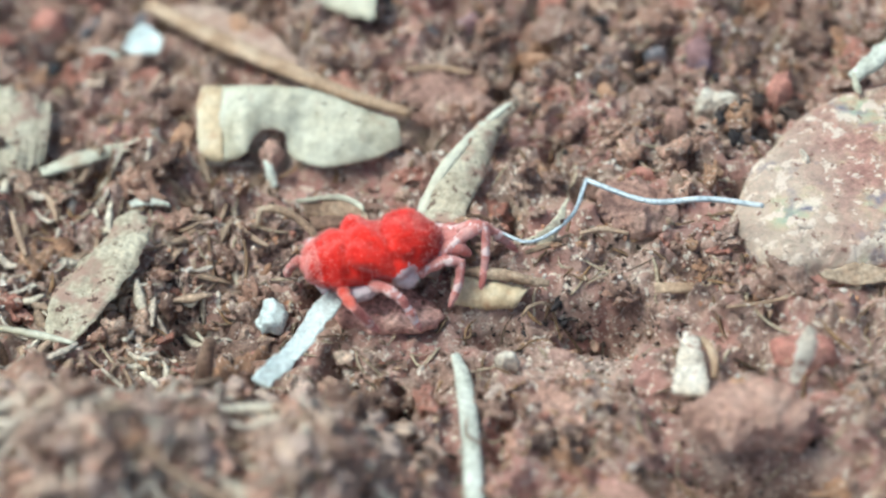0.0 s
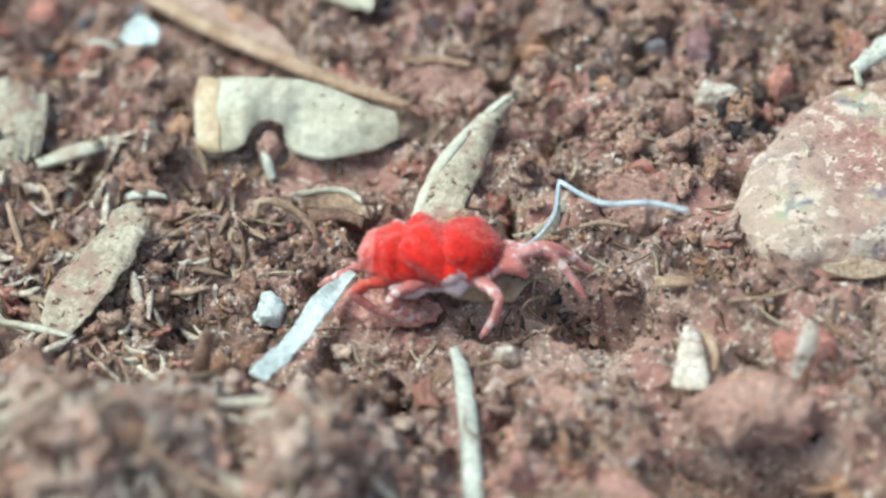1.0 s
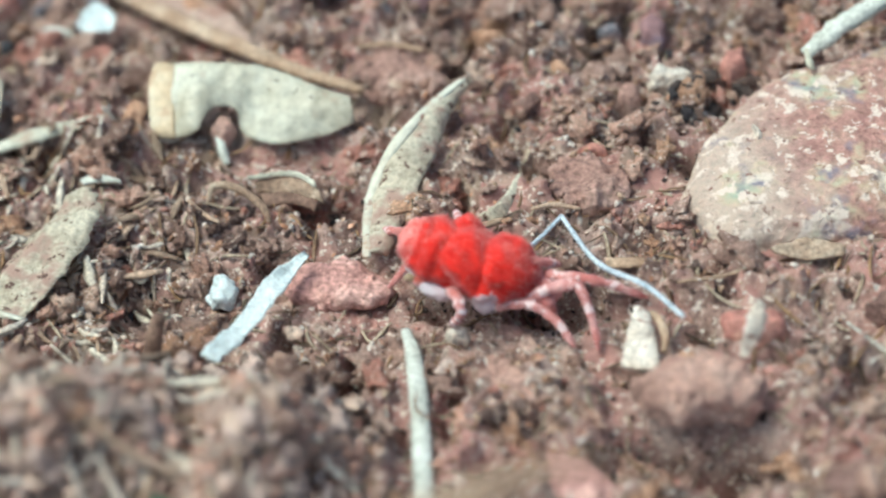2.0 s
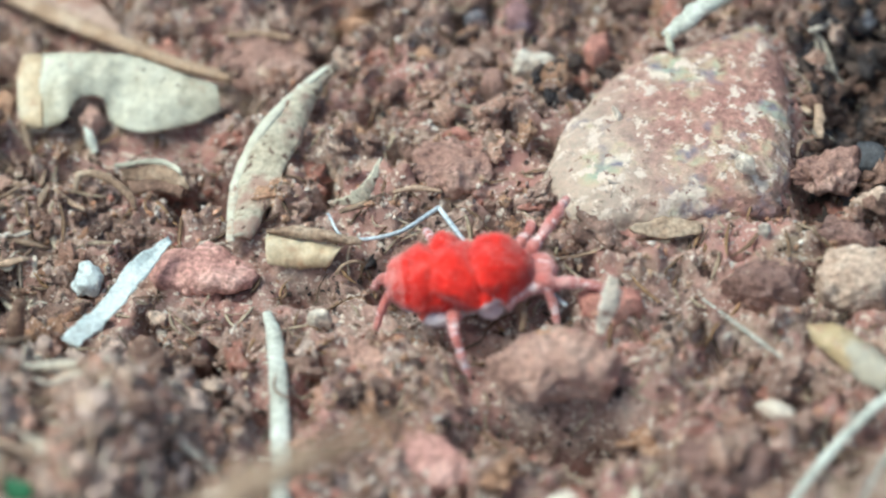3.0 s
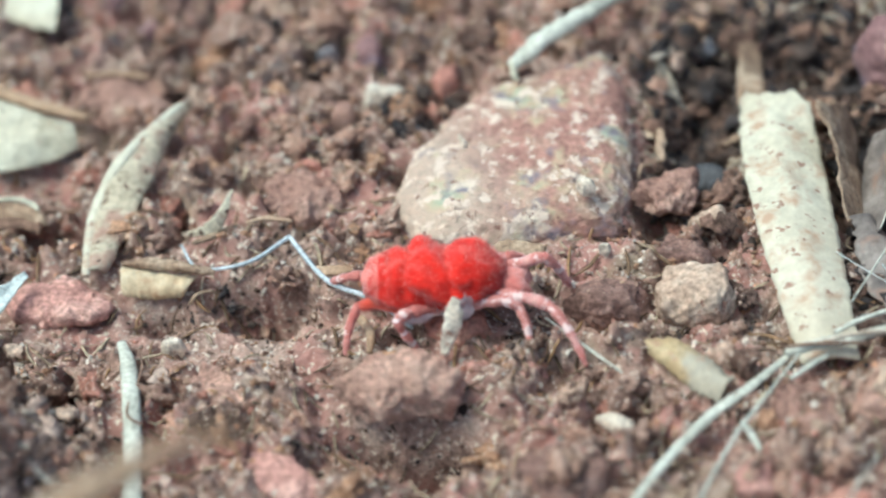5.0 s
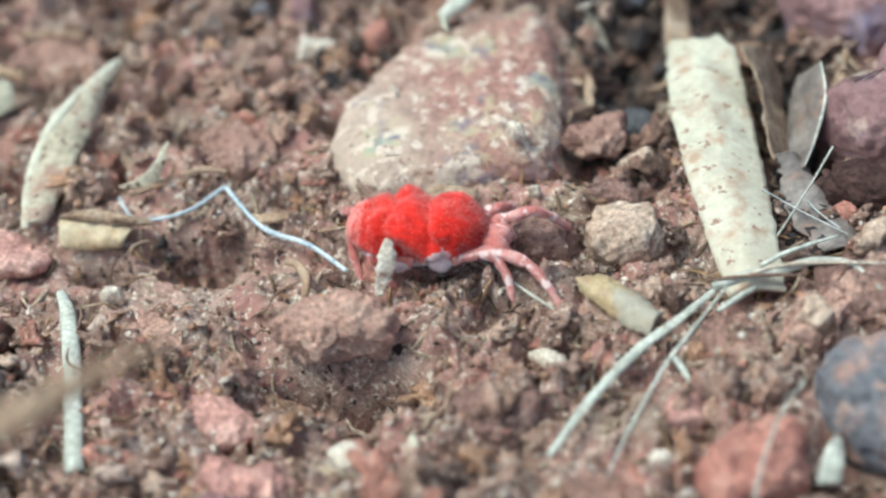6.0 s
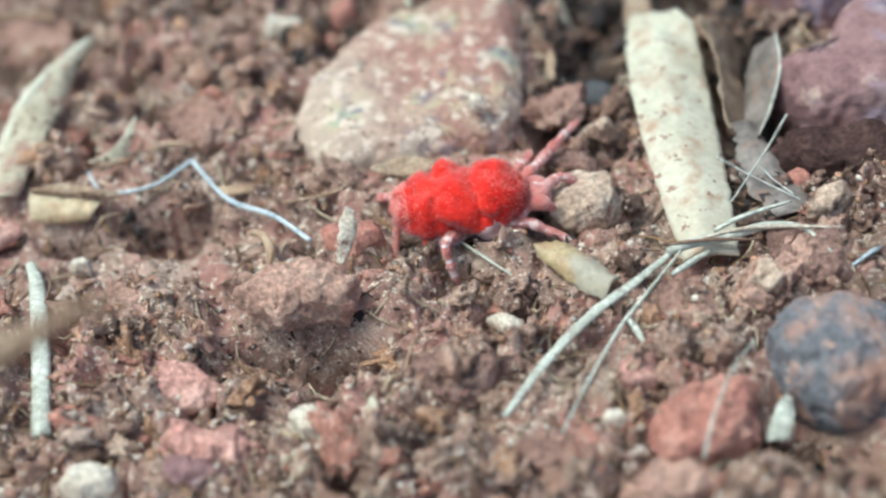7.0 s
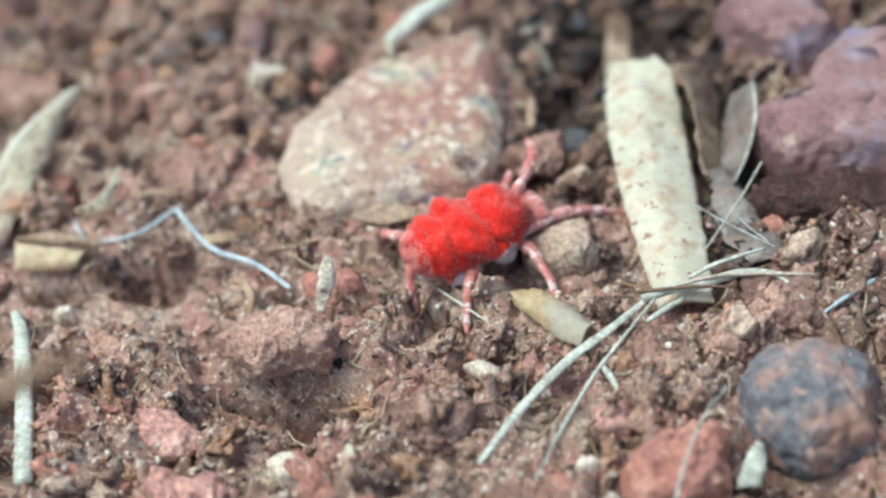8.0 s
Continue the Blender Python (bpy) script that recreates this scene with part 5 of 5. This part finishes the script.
slab("crystal", "tiny white flake on the stone", "crystal", (0.30, 4.71, 1.66), [(-0.3, 0.4), (-0.1, 0.3), (0.3, -0.3), (0.1, -0.4)], 0.40, WHITEPEB, 93)
piece("stalk", "short grey broken stalk under a leaf fragment", "stalk",
      tube([(-26.1, 4.9, 0.5), (-25.8, 4.4, 0.2), (-25.4, 3.6, -0.4)], [0.12, 0.26, 0.16], rough=0.3), GREYSTALK)
slab("seed", "tiny yellow seed hull in the soil", "seed", (-37.87, 9.31, -0.29), [(-0.4, -0.0), (-0.2, 0.2), (0.3, 0.2), (0.4, -0.1), (-0.1, -0.3)], 0.60, PALELEAF, 95, rough=0.2)
piece("plant_fibre", "brown dry fibre arched over the soil", "fibre",
      tube([(-25.5, 0.1, 0.5), (-25.3, 0.9, 0.8), (-24.1, 0.6, 1.0), (-22.8, -0.2, 0.7), (-22.2, -1.2, 0.6)], [0.12, 0.2, 0.22, 0.2, 0.12]), BARK)
piece("plant_fibre", "pale thin straw fibre on the soil", "fibre",
      tube([(-9.9, -0.1, 1.0), (-8.8, 0.2, 1.0), (-7.6, -0.0, 1.0)], [0.08, 0.14, 0.08]), STRAW)

# ---- single things that move or stand by themselves ----
piece("husk_chip", "pale flaky husk chip standing on the soil", "husk",
      between([(0.9, -7.7, 3.6), (0.5, -8.0, 2.6), (0.2, -8.6, 0.9)], [(1.3, -7.8, 3.4), (1.35, -8.1, 2.4), (0.6, -8.7, 0.9)], thick=0.3, n=24, k=17), WHITEPEB)
chip = piece("husk_chip", "pale flaky husk chip on the soil", "husk",
             between([(-0.5, 1.5, 0.5), (-0.7, 0, 0.2), (-0.8, -1.6, -0.1)], [(0.2, 1.4, 0.3), (0.6, 0, 0), (0.9, -1.6, -0.3)], thick=0.3, n=24, k=18), WHITEPEB)
CHIP = (-4.1, -7.6, 0.6)
thread = thing("thread", "kinked pale blue-white thread on the soil", "thread")
part("strand", tube([(-5.2, -0.5, 0.0), (-4.1, -2.0, -0.1), (-1.8, -1.6, -0.1), (0.02, 0.03, 0)], [0.06, 0.09, 0.1, 0.12], n=40, rough=0.08), THREAD, thread)
thread_end = part("strand", tube([(-0.02, 0.03, 0), (2.1, -2.7, -0.2), (4.5, -4.1, -0.1), (6.5, -6.1, 0.1)], [0.12, 0.13, 0.14, 0.11], n=40, rough=0.08), THREAD, thread)
piece("twig", "long knotty pale brown twig leaning over the soil", "twig",
      tube([(-39.0, -44.0, 0.0), (-23.0, -37.0, 11.5), (-8.2, -32.3, 19.5), (-5.3, -31.7, 21.0), (-2.7, -31.8, 22.3)], [0.9, 0.7, 0.55, 0.45, 0.2], n=60, rough=0.35), BARK)
piece("twig", "short upright brown twig in a clump", "twig", tube([(-26.2, -10.1, -0.2), (-25.7, -10.1, 1.9), (-25.3, -9.6, 3.2)], [0.5, 0.42, 0.3]), TWIG)
piece("leaf_fragment", "tiny bright green leaf bit", "leaf", between([(-22.6, -21.6, 5.6), (-21.5, -21.6, 5.4)], [(-22.5, -22.1, 4.8), (-21.5, -21.9, 4.8)], n=10, k=16), GREEN)


# ---- the velvet mite ----
def mite_body():
    """Plump velvety body, nose along +x: high shoulders, a waist, rolls down the flanks and a dimpled tail."""
    bm = bmesh.new()
    nu, nv = 110, 72
    roll_a, roll_b = Vector((-0.8, 1.2, 0.85)), Vector((0.9, 1.95, -0.3))
    bell = lambda v, w: math.exp(-(v / w) ** 2)
    rings = []
    for i in range(nu + 1):
        s = math.cos(math.pi * i / nu)
        x = 3.3 * math.copysign(abs(s) ** 0.9, s)
        r = math.sqrt(max(0.0, 1 - abs(s) ** 2.7))
        r *= 1 + 0.06 * bell(x - 1.9, 1.0) + 0.02 * bell(x + 0.9, 1.0) - 0.1 * bell(x + 3.0, 0.9)
        tall = 1.38 + 0.1 * bell(x - 1.7, 1.1)
        ring = []
        for j in range(nv):
            a = 2 * math.pi * j / nv
            ca, sa = math.cos(a), math.sin(a)
            y = 1.88 * r * math.copysign(abs(ca) ** 0.85, ca)
            z = (tall if sa > 0 else 1.12) * r * math.copysign(abs(sa) ** 0.85, sa)
            q = Vector((x, y, z))
            n = Vector((x * 0.1, y, z)).normalized() if r > 0 else Vector((s, 0, 0))
            wide = min(1.0, max(0.0, sa + 0.7))
            side = abs(ca)
            up = -0.22 * bell(x - 0.5 - 0.3 * side, 0.2) - 0.11 * bell(x + 1.05 + 0.4 * side, 0.2) - 0.08 * bell(x + 2.05 + 0.2 * side, 0.16)
            up += 0.1 * bell(x + 0.3, 0.5) + 0.08 * bell(x + 1.6, 0.3)
            up -= 0.07 * bell(y, 0.28) * (x < 0.4) * max(0.0, sa)
            up *= wide * r
            p = Vector((x, abs(y), z))
            t = min(1.0, max(0.0, (p - roll_a).dot(roll_b - roll_a) / (roll_b - roll_a).length_squared))
            away = (p - roll_a.lerp(roll_b, t)).length
            up += (0.3 * bell(away, 0.36) - 0.14 * bell(away - 0.72, 0.2)) * r
            up += 0.3 * bell(x + 2.2, 0.55) * bell(sa + 0.1, 0.5) * r
            up += (rough_of(q, 1.2, 0.24, 2) + rough_of(q, 0.5, 0.1, 3)) * r
            if x < -2.2:
                ring_r = math.hypot(y, z - 0.15)
                up += (0.14 * bell(ring_r - 0.8, 0.28) - 0.1 * bell(ring_r - 0.42, 0.12)) * min(1.0, -2.2 - x)
                n = (n + Vector((-0.6, 0, 0))).normalized()
            ring.append(bm.verts.new((q + n * up) * 0.98))
        rings.append(ring)
    for p, q in zip(rings, rings[1:]):
        for j in range(nv):
            bm.faces.new((p[j], p[(j + 1) % nv], q[(j + 1) % nv], q[j]))
    bmesh.ops.remove_doubles(bm, verts=bm.verts, dist=0.002)
    return bm


def pile(body, count, length, k, where=None, fat=0.035, into=None):
    """Short hairs standing on the body."""
    rng = random.Random(k)
    bm = bmesh.new() if into is None else into
    body.normal_update()
    roots = [(f.calc_center_median(), f.normal.copy()) for f in body.faces]
    roots = [r for r in roots if where is None or where(r[0])]
    for _ in range(count):
        c, n = rng.choice(roots)
        n = (n + Vector((rng.gauss(-0.15, 0.25), rng.gauss(0, 0.25), rng.gauss(0, 0.25)))).normalized()
        t = n.orthogonal().normalized() * fat
        b = n.cross(t)
        ln = length * rng.uniform(0.6, 1.2)
        root = [bm.verts.new(c + d - n * 0.03) for d in (t, b - t * 0.5, -b - t * 0.5)]
        tip = bm.verts.new(c + n * ln)
        for i in range(3):
            bm.faces.new((root[i], root[(i + 1) % 3], tip))
    return bm


def pale(c):
    """Where the flanks are bare of scarlet hair."""
    x, y, z = c
    front = ((x - 1.15) / 0.62) ** 2 + ((z + 0.42 - 0.35 * (x - 1.15)) / 0.46) ** 2 < 1
    hind = ((x + 0.9) / 1.1) ** 2 + ((z + 0.86) / 0.26) ** 2 < 1
    return abs(y) > 0.6 and (front or hind)


mite = thing("velvet_mite", "scarlet red velvet mite walking over soil", "mite")
shape = mite_body()
bmesh.ops.recalc_face_normals(shape, faces=shape.faces)
fur = pile(shape, 15000, 0.1, 5, lambda c: not pale(c))
wool = pile(shape, 1500, 0.11, 9, pale)
skin = [int(pale(f.calc_center_median())) for f in shape.faces]
rim = pile(shape, 2600, 0.2, 6, lambda c: c.z < -0.7 or c.x < -2.5)
pile(shape, 2600, 0.24, 7, lambda c: c.z > -0.4, fat=0.014, into=rim)
bmesh.ops.translate(shape, verts=shape.verts, vec=(0, 0, 2.2))
bmesh.ops.translate(fur, verts=fur.verts, vec=(0, 0, 2.2))
bmesh.ops.translate(rim, verts=rim.verts, vec=(0, 0, 2.2))
bmesh.ops.translate(wool, verts=wool.verts, vec=(0, 0, 2.2))
trunk = part("body", shape, VELVET, mite, "scarlet velvety folded body")
trunk.data.materials.append(PALEHAIR)
trunk.data.polygons.foreach_set("material_index", skin)
part("flank_wool", wool, PALEHAIR, trunk, "white-pink flank hairs")["kind"] = "stuff"
part("velvet", fur, VELVET, trunk, "short scarlet hairs")["kind"] = "stuff"
part("hair_fringe", rim, FRINGE, trunk, "pale pink longer hairs")["kind"] = "stuff"
for s in (1, -1):
    for x, y, z, a, c in ((1.2, 1.5, 1.45, 0.6, 0.55), (-1.0, 1.5, 1.2, 0.9, 0.42)):
        b = rock((a, 0.4, c), 81 + s, sub=4, rough=0.12, cuts=0, fine=0.02)
        pile(b, 500, 0.1, 8, fat=0.03, into=b)
        bmesh.ops.translate(b, verts=b.verts, vec=(x, s * y, z))
        part("side_patch", b, PALEHAIR, mite, "white-pink hairy flank")
    b = tube([(3.0, s * 0.4, 1.9), (3.8, s * 0.65, 1.9), (4.35, s * 0.6, 1.35)], [0.42, 0.42, 0.16], n=12)
    part("palp", b, LEGRED, mite, "pale pink palp")
b = rock((0.85, 0.75, 0.6), 85, sub=4, rough=0.2, cuts=0)
bmesh.ops.translate(b, verts=b.verts, vec=(3.45, 0, 1.85))
part("head", b, LEGRED, mite, "pink hairy head")
b = rock((2.9, 1.3, 0.6), 86, sub=4, rough=0.2, cuts=0)
bmesh.ops.translate(b, verts=b.verts, vec=(0, 0, 1.15))
part("belly", b, PALEHAIR, mite, "pale pink underside")

# Each pair of legs: root, upper length, lower length
LEGS = [(2.75, 0.9, 1.7, 2.7, 3.1), (2.1, 1.35, 1.6, 1.7, 2.2), (-0.4, 1.5, 1.5, 1.6, 2.1), (-1.8, 1.3, 1.5, 1.8, 2.3)]


def make_leg(upper, lower, skin, k, banded):
    """A leg along +x from its root, pinched at its joints, and a banded tip that turns at the knee."""
    bm = tube([(-0.35, 0, -0.1), (0.35 * upper, 0, 0.12), (0.7 * upper, 0, 0.14), (upper, 0, 0)], [0.36, 0.28, 0.33, 0.23, 0.29, 0.27, 0.2], n=26, sides=10, rough=0.15, k=k)
    pile(bm, 420, 0.17, k, fat=0.02, into=bm)
    leg = part("leg", bm, skin, mite, "hairy red leg with a pink tip")
    bm = tube([(-0.12, 0, 0), (0.35 * lower, 0, 0.1), (0.7 * lower, 0, 0.02), (lower, 0, -0.12)], [0.2, 0.25, 0.18, 0.23, 0.17, 0.19, 0.14, 0.06], n=30, sides=10, rough=0.15, k=k + 1)
    pile(bm, 420, 0.15, k + 1, fat=0.018, into=bm)
    tip = part("leg_tip", bm, LEGRED, leg, "pink leg tip with white bands" if banded else "pink hairy leg tip")
    tip.data.materials.append(PALEHAIR)
    for f in tip.data.polygons:
        f.material_index = int(banded and (f.center.x / (lower * U) * 2.6 + 0.3) % 1 < 0.24)
    return leg, tip


legs = {(i, s): make_leg(LEGS[i][3], LEGS[i][4], SCARLETLEG if i == 3 and s < 0 else LEGRED, 90 + 4 * i + s, i == 2) for i in range(4) for s in (1, -1)}

# Way of the mite: seconds, x, y, level under it, heading, nose pitch, roll
WAY = [
    (0.0, -18.90, -3.61, 0.23, 20, 0, -14),
    (0.5, -18.51, -3.35, 0.25, 20, 0, -16),
    (1.0, -16.18, -4.08, 0.20, 3, 0, -18),
    (1.2, -16.12, -4.05, 0.20, 0, 0, -18),
    (2.3, -11.21, -6.15, 0.04, -9, 19, -8),
    (2.5, -10.36, -6.92, 0.02, -8, 19, -8),
    (3.0, -5.89, -6.67, 0.03, 10, 0, -4),
    (3.5, -2.84, -5.77, 0.26, 25, 0, -4),
    (4.0, -2.13, -5.66, 0.30, 13, 0, -6),
    (4.5, -1.17, -5.65, 0.33, 7, 0, -8),
    (5.0, -0.10, -5.75, 0.36, 4, 0, -12),
    (5.2, 0.96, -6.22, 0.39, 2, 0, -12),
    (6.3, 3.50, -6.01, 0.05, -7, 0, -6),
    (6.5, 5.29, -5.82, -0.41, 0, 0, -2),
    (7.0, 5.97, -5.34, -0.54, 9, 0, 2),
    (7.5, 6.45, -4.92, -0.33, 22, 0, 4),
    (8.0, 7.26, -4.71, -0.11, 31, 0, 4),
]
# Where each foot stands from the mite at those times
FEET = {
    (0, 1): [(6.8, 0.6, 0.2), (7.0, 1.6, 0.4), (7.4, 1.6, 0.2), (7.6, 1.2, 0.2), (8.2, 1.3, 3.1), (7.9, 0.5, 2.9), (5.3, 5.0, 1.9), (7.1, 1.6, 2.1), (6.7, 1.2, 0.2), (6.3, 0.4, 0.1), (6.2, 1.4, 0.3), (5.1, 1.8, 1.0), (7.3, 2.9, 0.4), (6.7, 3.7, 0.6), (7.2, 6.2, 1.3), (9.3, 4.0, 1.2), (5.6, 4.1, 2.2)],
    (0, -1): [(4.6, -1.4, -0.3), (4.3, -5.1, -1.4), (7.0, -0.1, 0.0), (7.4, -3.3, -1.0), (6.8, -1.4, 2.2), (7.2, -2.3, 2.2), (8.1, -1.0, -0.0), (6.5, -4.5, -0.3), (5.5, -2.3, -0.2), (5.5, -3.4, -0.4), (6.8, -3.5, -0.7), (7.4, -3.3, -0.6), (7.5, -2.9, -0.3), (7.1, -0.0, 0.0), (7.1, 0.7, 0.0), (5.5, -4.2, 0.3), (8.2, -1.3, 0.1)],
    (1, 1): [(5.0, 2.2, 0.6), (5.2, 2.6, 0.8), (5.2, 2.6, 0.6), (5.2, 2.6, 0.6), (3.7, 1.8, 2.6), (3.6, 2.0, 2.6), (3.5, 4.5, 1.1), (4.2, 3.1, 1.2), (5.5, 3.6, 0.9), (5.4, 2.6, 0.4), (4.4, 2.2, 1.3), (3.8, 2.5, 1.3), (4.4, 3.4, 1.4), (3.8, 3.9, 1.1), (3.8, 4.2, 0.7), (4.6, 3.7, 0.7), (5.2, 4.8, 0.2)],
    (1, -1): [(3.0, -2.0, -0.4), (3.2, -3.1, -0.8), (2.4, -2.6, -0.8), (5.9, -1.2, -0.3), (5.5, -2.4, 1.6), (4.0, -3.5, 1.0), (4.2, -1.8, -0.1), (4.1, -2.1, -0.1), (3.8, -1.9, -0.2), (3.7, -2.0, -0.2), (4.3, -2.6, -0.5), (2.4, -3.3, -0.7), (5.5, -1.9, -0.1), (3.2, -4.2, -0.1), (5.5, -2.5, 0.1), (3.4, -3.8, 0.3), (2.2, -5.3, 0.4)],
    (2, 1): [(-3.4, 4.4, 1.1), (-1.5, 5.5, 1.6), (-2.6, 4.7, 1.6), (-3.0, 4.6, 1.5), (-1.4, 5.3, 0.3), (0.4, 6.2, 1.1), (-2.3, 7.3, 0.6), (-1.4, 4.8, 0.4), (-0.8, 4.9, 0.6), (-0.8, 5.0, 0.8), (-1.2, 5.4, 1.2), (-1.2, 5.2, 1.2), (-1.6, 5.0, 0.6), (-0.6, 6.7, 0.3), (-0.3, 7.0, -0.2), (0.7, 6.6, -0.4), (0.9, 6.3, -0.4)],
    (2, -1): [(1.4, -2.9, -0.7), (0.8, -3.2, -0.9), (-0.6, -1.8, -0.5), (-0.1, -1.8, -0.5), (0.4, -2.0, -0.1), (0.3, -1.3, -0.0), (-0.0, -4.2, -0.2), (0.1, -3.2, -0.2), (-0.4, -2.9, -0.3), (-0.4, -2.7, -0.3), (-0.9, -2.2, -0.4), (-1.8, -2.3, -0.4), (-0.5, -1.5, -0.1), (-2.3, -1.8, -0.0), (-0.7, -3.6, 0.2), (-0.8, -3.5, 0.3), (-2.6, -4.5, 0.4)],
    (3, 1): [(-4.2, 2.2, 0.6), (-4.3, 2.1, 0.7), (-5.6, 0.5, 0.2), (-5.8, 0.6, 0.2), (-4.5, 4.3, -0.9), (-3.9, 3.9, -0.7), (-4.1, 1.9, 0.2), (-3.1, 2.8, 0.2), (-3.7, 3.1, 0.4), (-5.0, 2.9, 0.5), (-5.3, 2.5, 0.6), (-5.4, 3.4, 0.8), (-3.9, 3.2, 0.4), (-5.4, 3.2, 0.2), (-4.2, 3.1, -0.1), (-3.4, 3.8, -0.2), (-2.6, 4.0, -0.2)],
    (3, -1): [(-0.5, -2.5, -0.6), (-0.7, -2.7, -0.7), (-1.9, -1.5, -0.4), (-2.0, -1.3, -0.4), (-3.9, 0.5, -1.2), (-4.4, 1.6, -1.2), (-4.2, -0.9, -0.0), (-3.5, -2.3, -0.1), (-3.2, -1.7, -0.1), (-3.7, -2.1, -0.2), (-4.4, -2.1, -0.4), (-4.7, -2.3, -0.4), (-2.1, -1.1, -0.1), (-3.0, -0.5, 0.0), (-3.5, -0.9, 0.1), (-4.5, -1.2, 0.1), (-3.8, -1.6, 0.2)],
}


def bend(root, foot, upper, lower, twist):
    """Pose of the upper leg and the bend at the knee, in degrees, that bring the tip to the foot; twist turns the knee sideways."""
    root = Vector(root)
    d = Vector(foot) - root
    far = min(max(d.length, abs(upper - lower) + 0.4), upper + lower - 0.05)
    d.normalize()
    up = Vector((0, 0, 1))
    up = (up - d * up.dot(d)).normalized()
    up = up * math.cos(radians(twist)) + d.cross(up) * math.sin(radians(twist))
    a = math.acos((upper ** 2 + far ** 2 - lower ** 2) / (2 * upper * far))
    knee = math.pi - math.acos((upper ** 2 + lower ** 2 - far ** 2) / (2 * upper * lower))
    along, over = d * math.cos(a) + up * math.sin(a), up * math.cos(a) - d * math.sin(a)
    turn = Matrix((along, over.cross(along), over)).transposed().to_4x4()
    return Matrix.Translation(root * U) @ turn, math.degrees(knee)


def motions():
    walk(mite, [(t, at(x, y, z, roll, pitch, head)) for t, x, y, z, head, pitch, roll in WAY])
    ts = [w[0] for w in WAY]
    for (i, s), (leg, tip) in legs.items():
        x, y, z, upper, lower = LEGS[i]
        spots = np.array(FEET[i, s])
        rows, tips = [], []
        for n in range(81):
            t = n * 0.1
            j = max(k for k in range(len(ts)) if ts[k] <= t + 1e-6)
            gap = ts[min(j + 1, len(ts) - 1)] - ts[j]
            beat = 0.0
            if gap > 0.3:
                steps = max(1, round(gap / 0.5))
                beat = math.sin(2 * math.pi * steps * (t - ts[j]) / gap) * (1 if (i + (s > 0)) % 2 else -1)
            foot = [float(np.interp(t, ts, spots[:, c])) for c in range(3)]
            foot[0] += 0.45 * beat
            foot[2] += 0.5 * max(0.0, beat)
            leg_pose, knee = bend((x, s * y, z), foot, upper, lower, -s * (-30, -40, 20, 45)[i])
            rows.append((t, leg_pose))
            tips.append((t, at(upper, 0, 0, 0, knee, 0)))
        walk(leg, rows)
        walk(tip, tips)
    walk(thread, [(0.0, at(-9.8, 2.6, 1.8, 0, 0, 36)), (0.5, at(-12.5, 3.4, 1.8, 0, 0, 40)), (1.0, at(-10.9, 1.4, 2.4, 0, 0, 46)), (1.2, at(-10.8, 1.5, 2.4, 0, 0, 40)),
                  (2.3, at(-7.8, -1.1, 0.75, 0, 0, 6)), (2.8, at(-7.7, -0.8, 0.72)), (8.0, at(-7.7, -0.8, 0.72))])
    lift = lambda up, yaw: Matrix.Rotation(radians(yaw), 4, "Z") @ Matrix.Rotation(radians(up), 4, Vector((-0.68, -0.73, 0)))
    walk(thread_end, [(0.0, lift(8, -10)), (0.5, lift(31, -32)), (0.7, lift(37, -33)), (1.0, lift(23, -41)), (1.2, lift(20, -38)), (2.3, lift(0, -8)), (2.8, lift(0, 0)), (8.0, lift(0, 0))])
    x, y, z = CHIP
    walk(chip, [(0.0, at(x, y, z)), (2.3, at(x, y, z)), (2.6, at(x + 0.3, y - 0.1, z - 0.2, 15, 0, 15)), (2.8, at(x + 0.6, y + 0.4, z - 2.7, 60, 0, 40)), (8.0, at(x + 0.6, y + 0.4, z - 2.7, 60, 0, 40))])


motions()
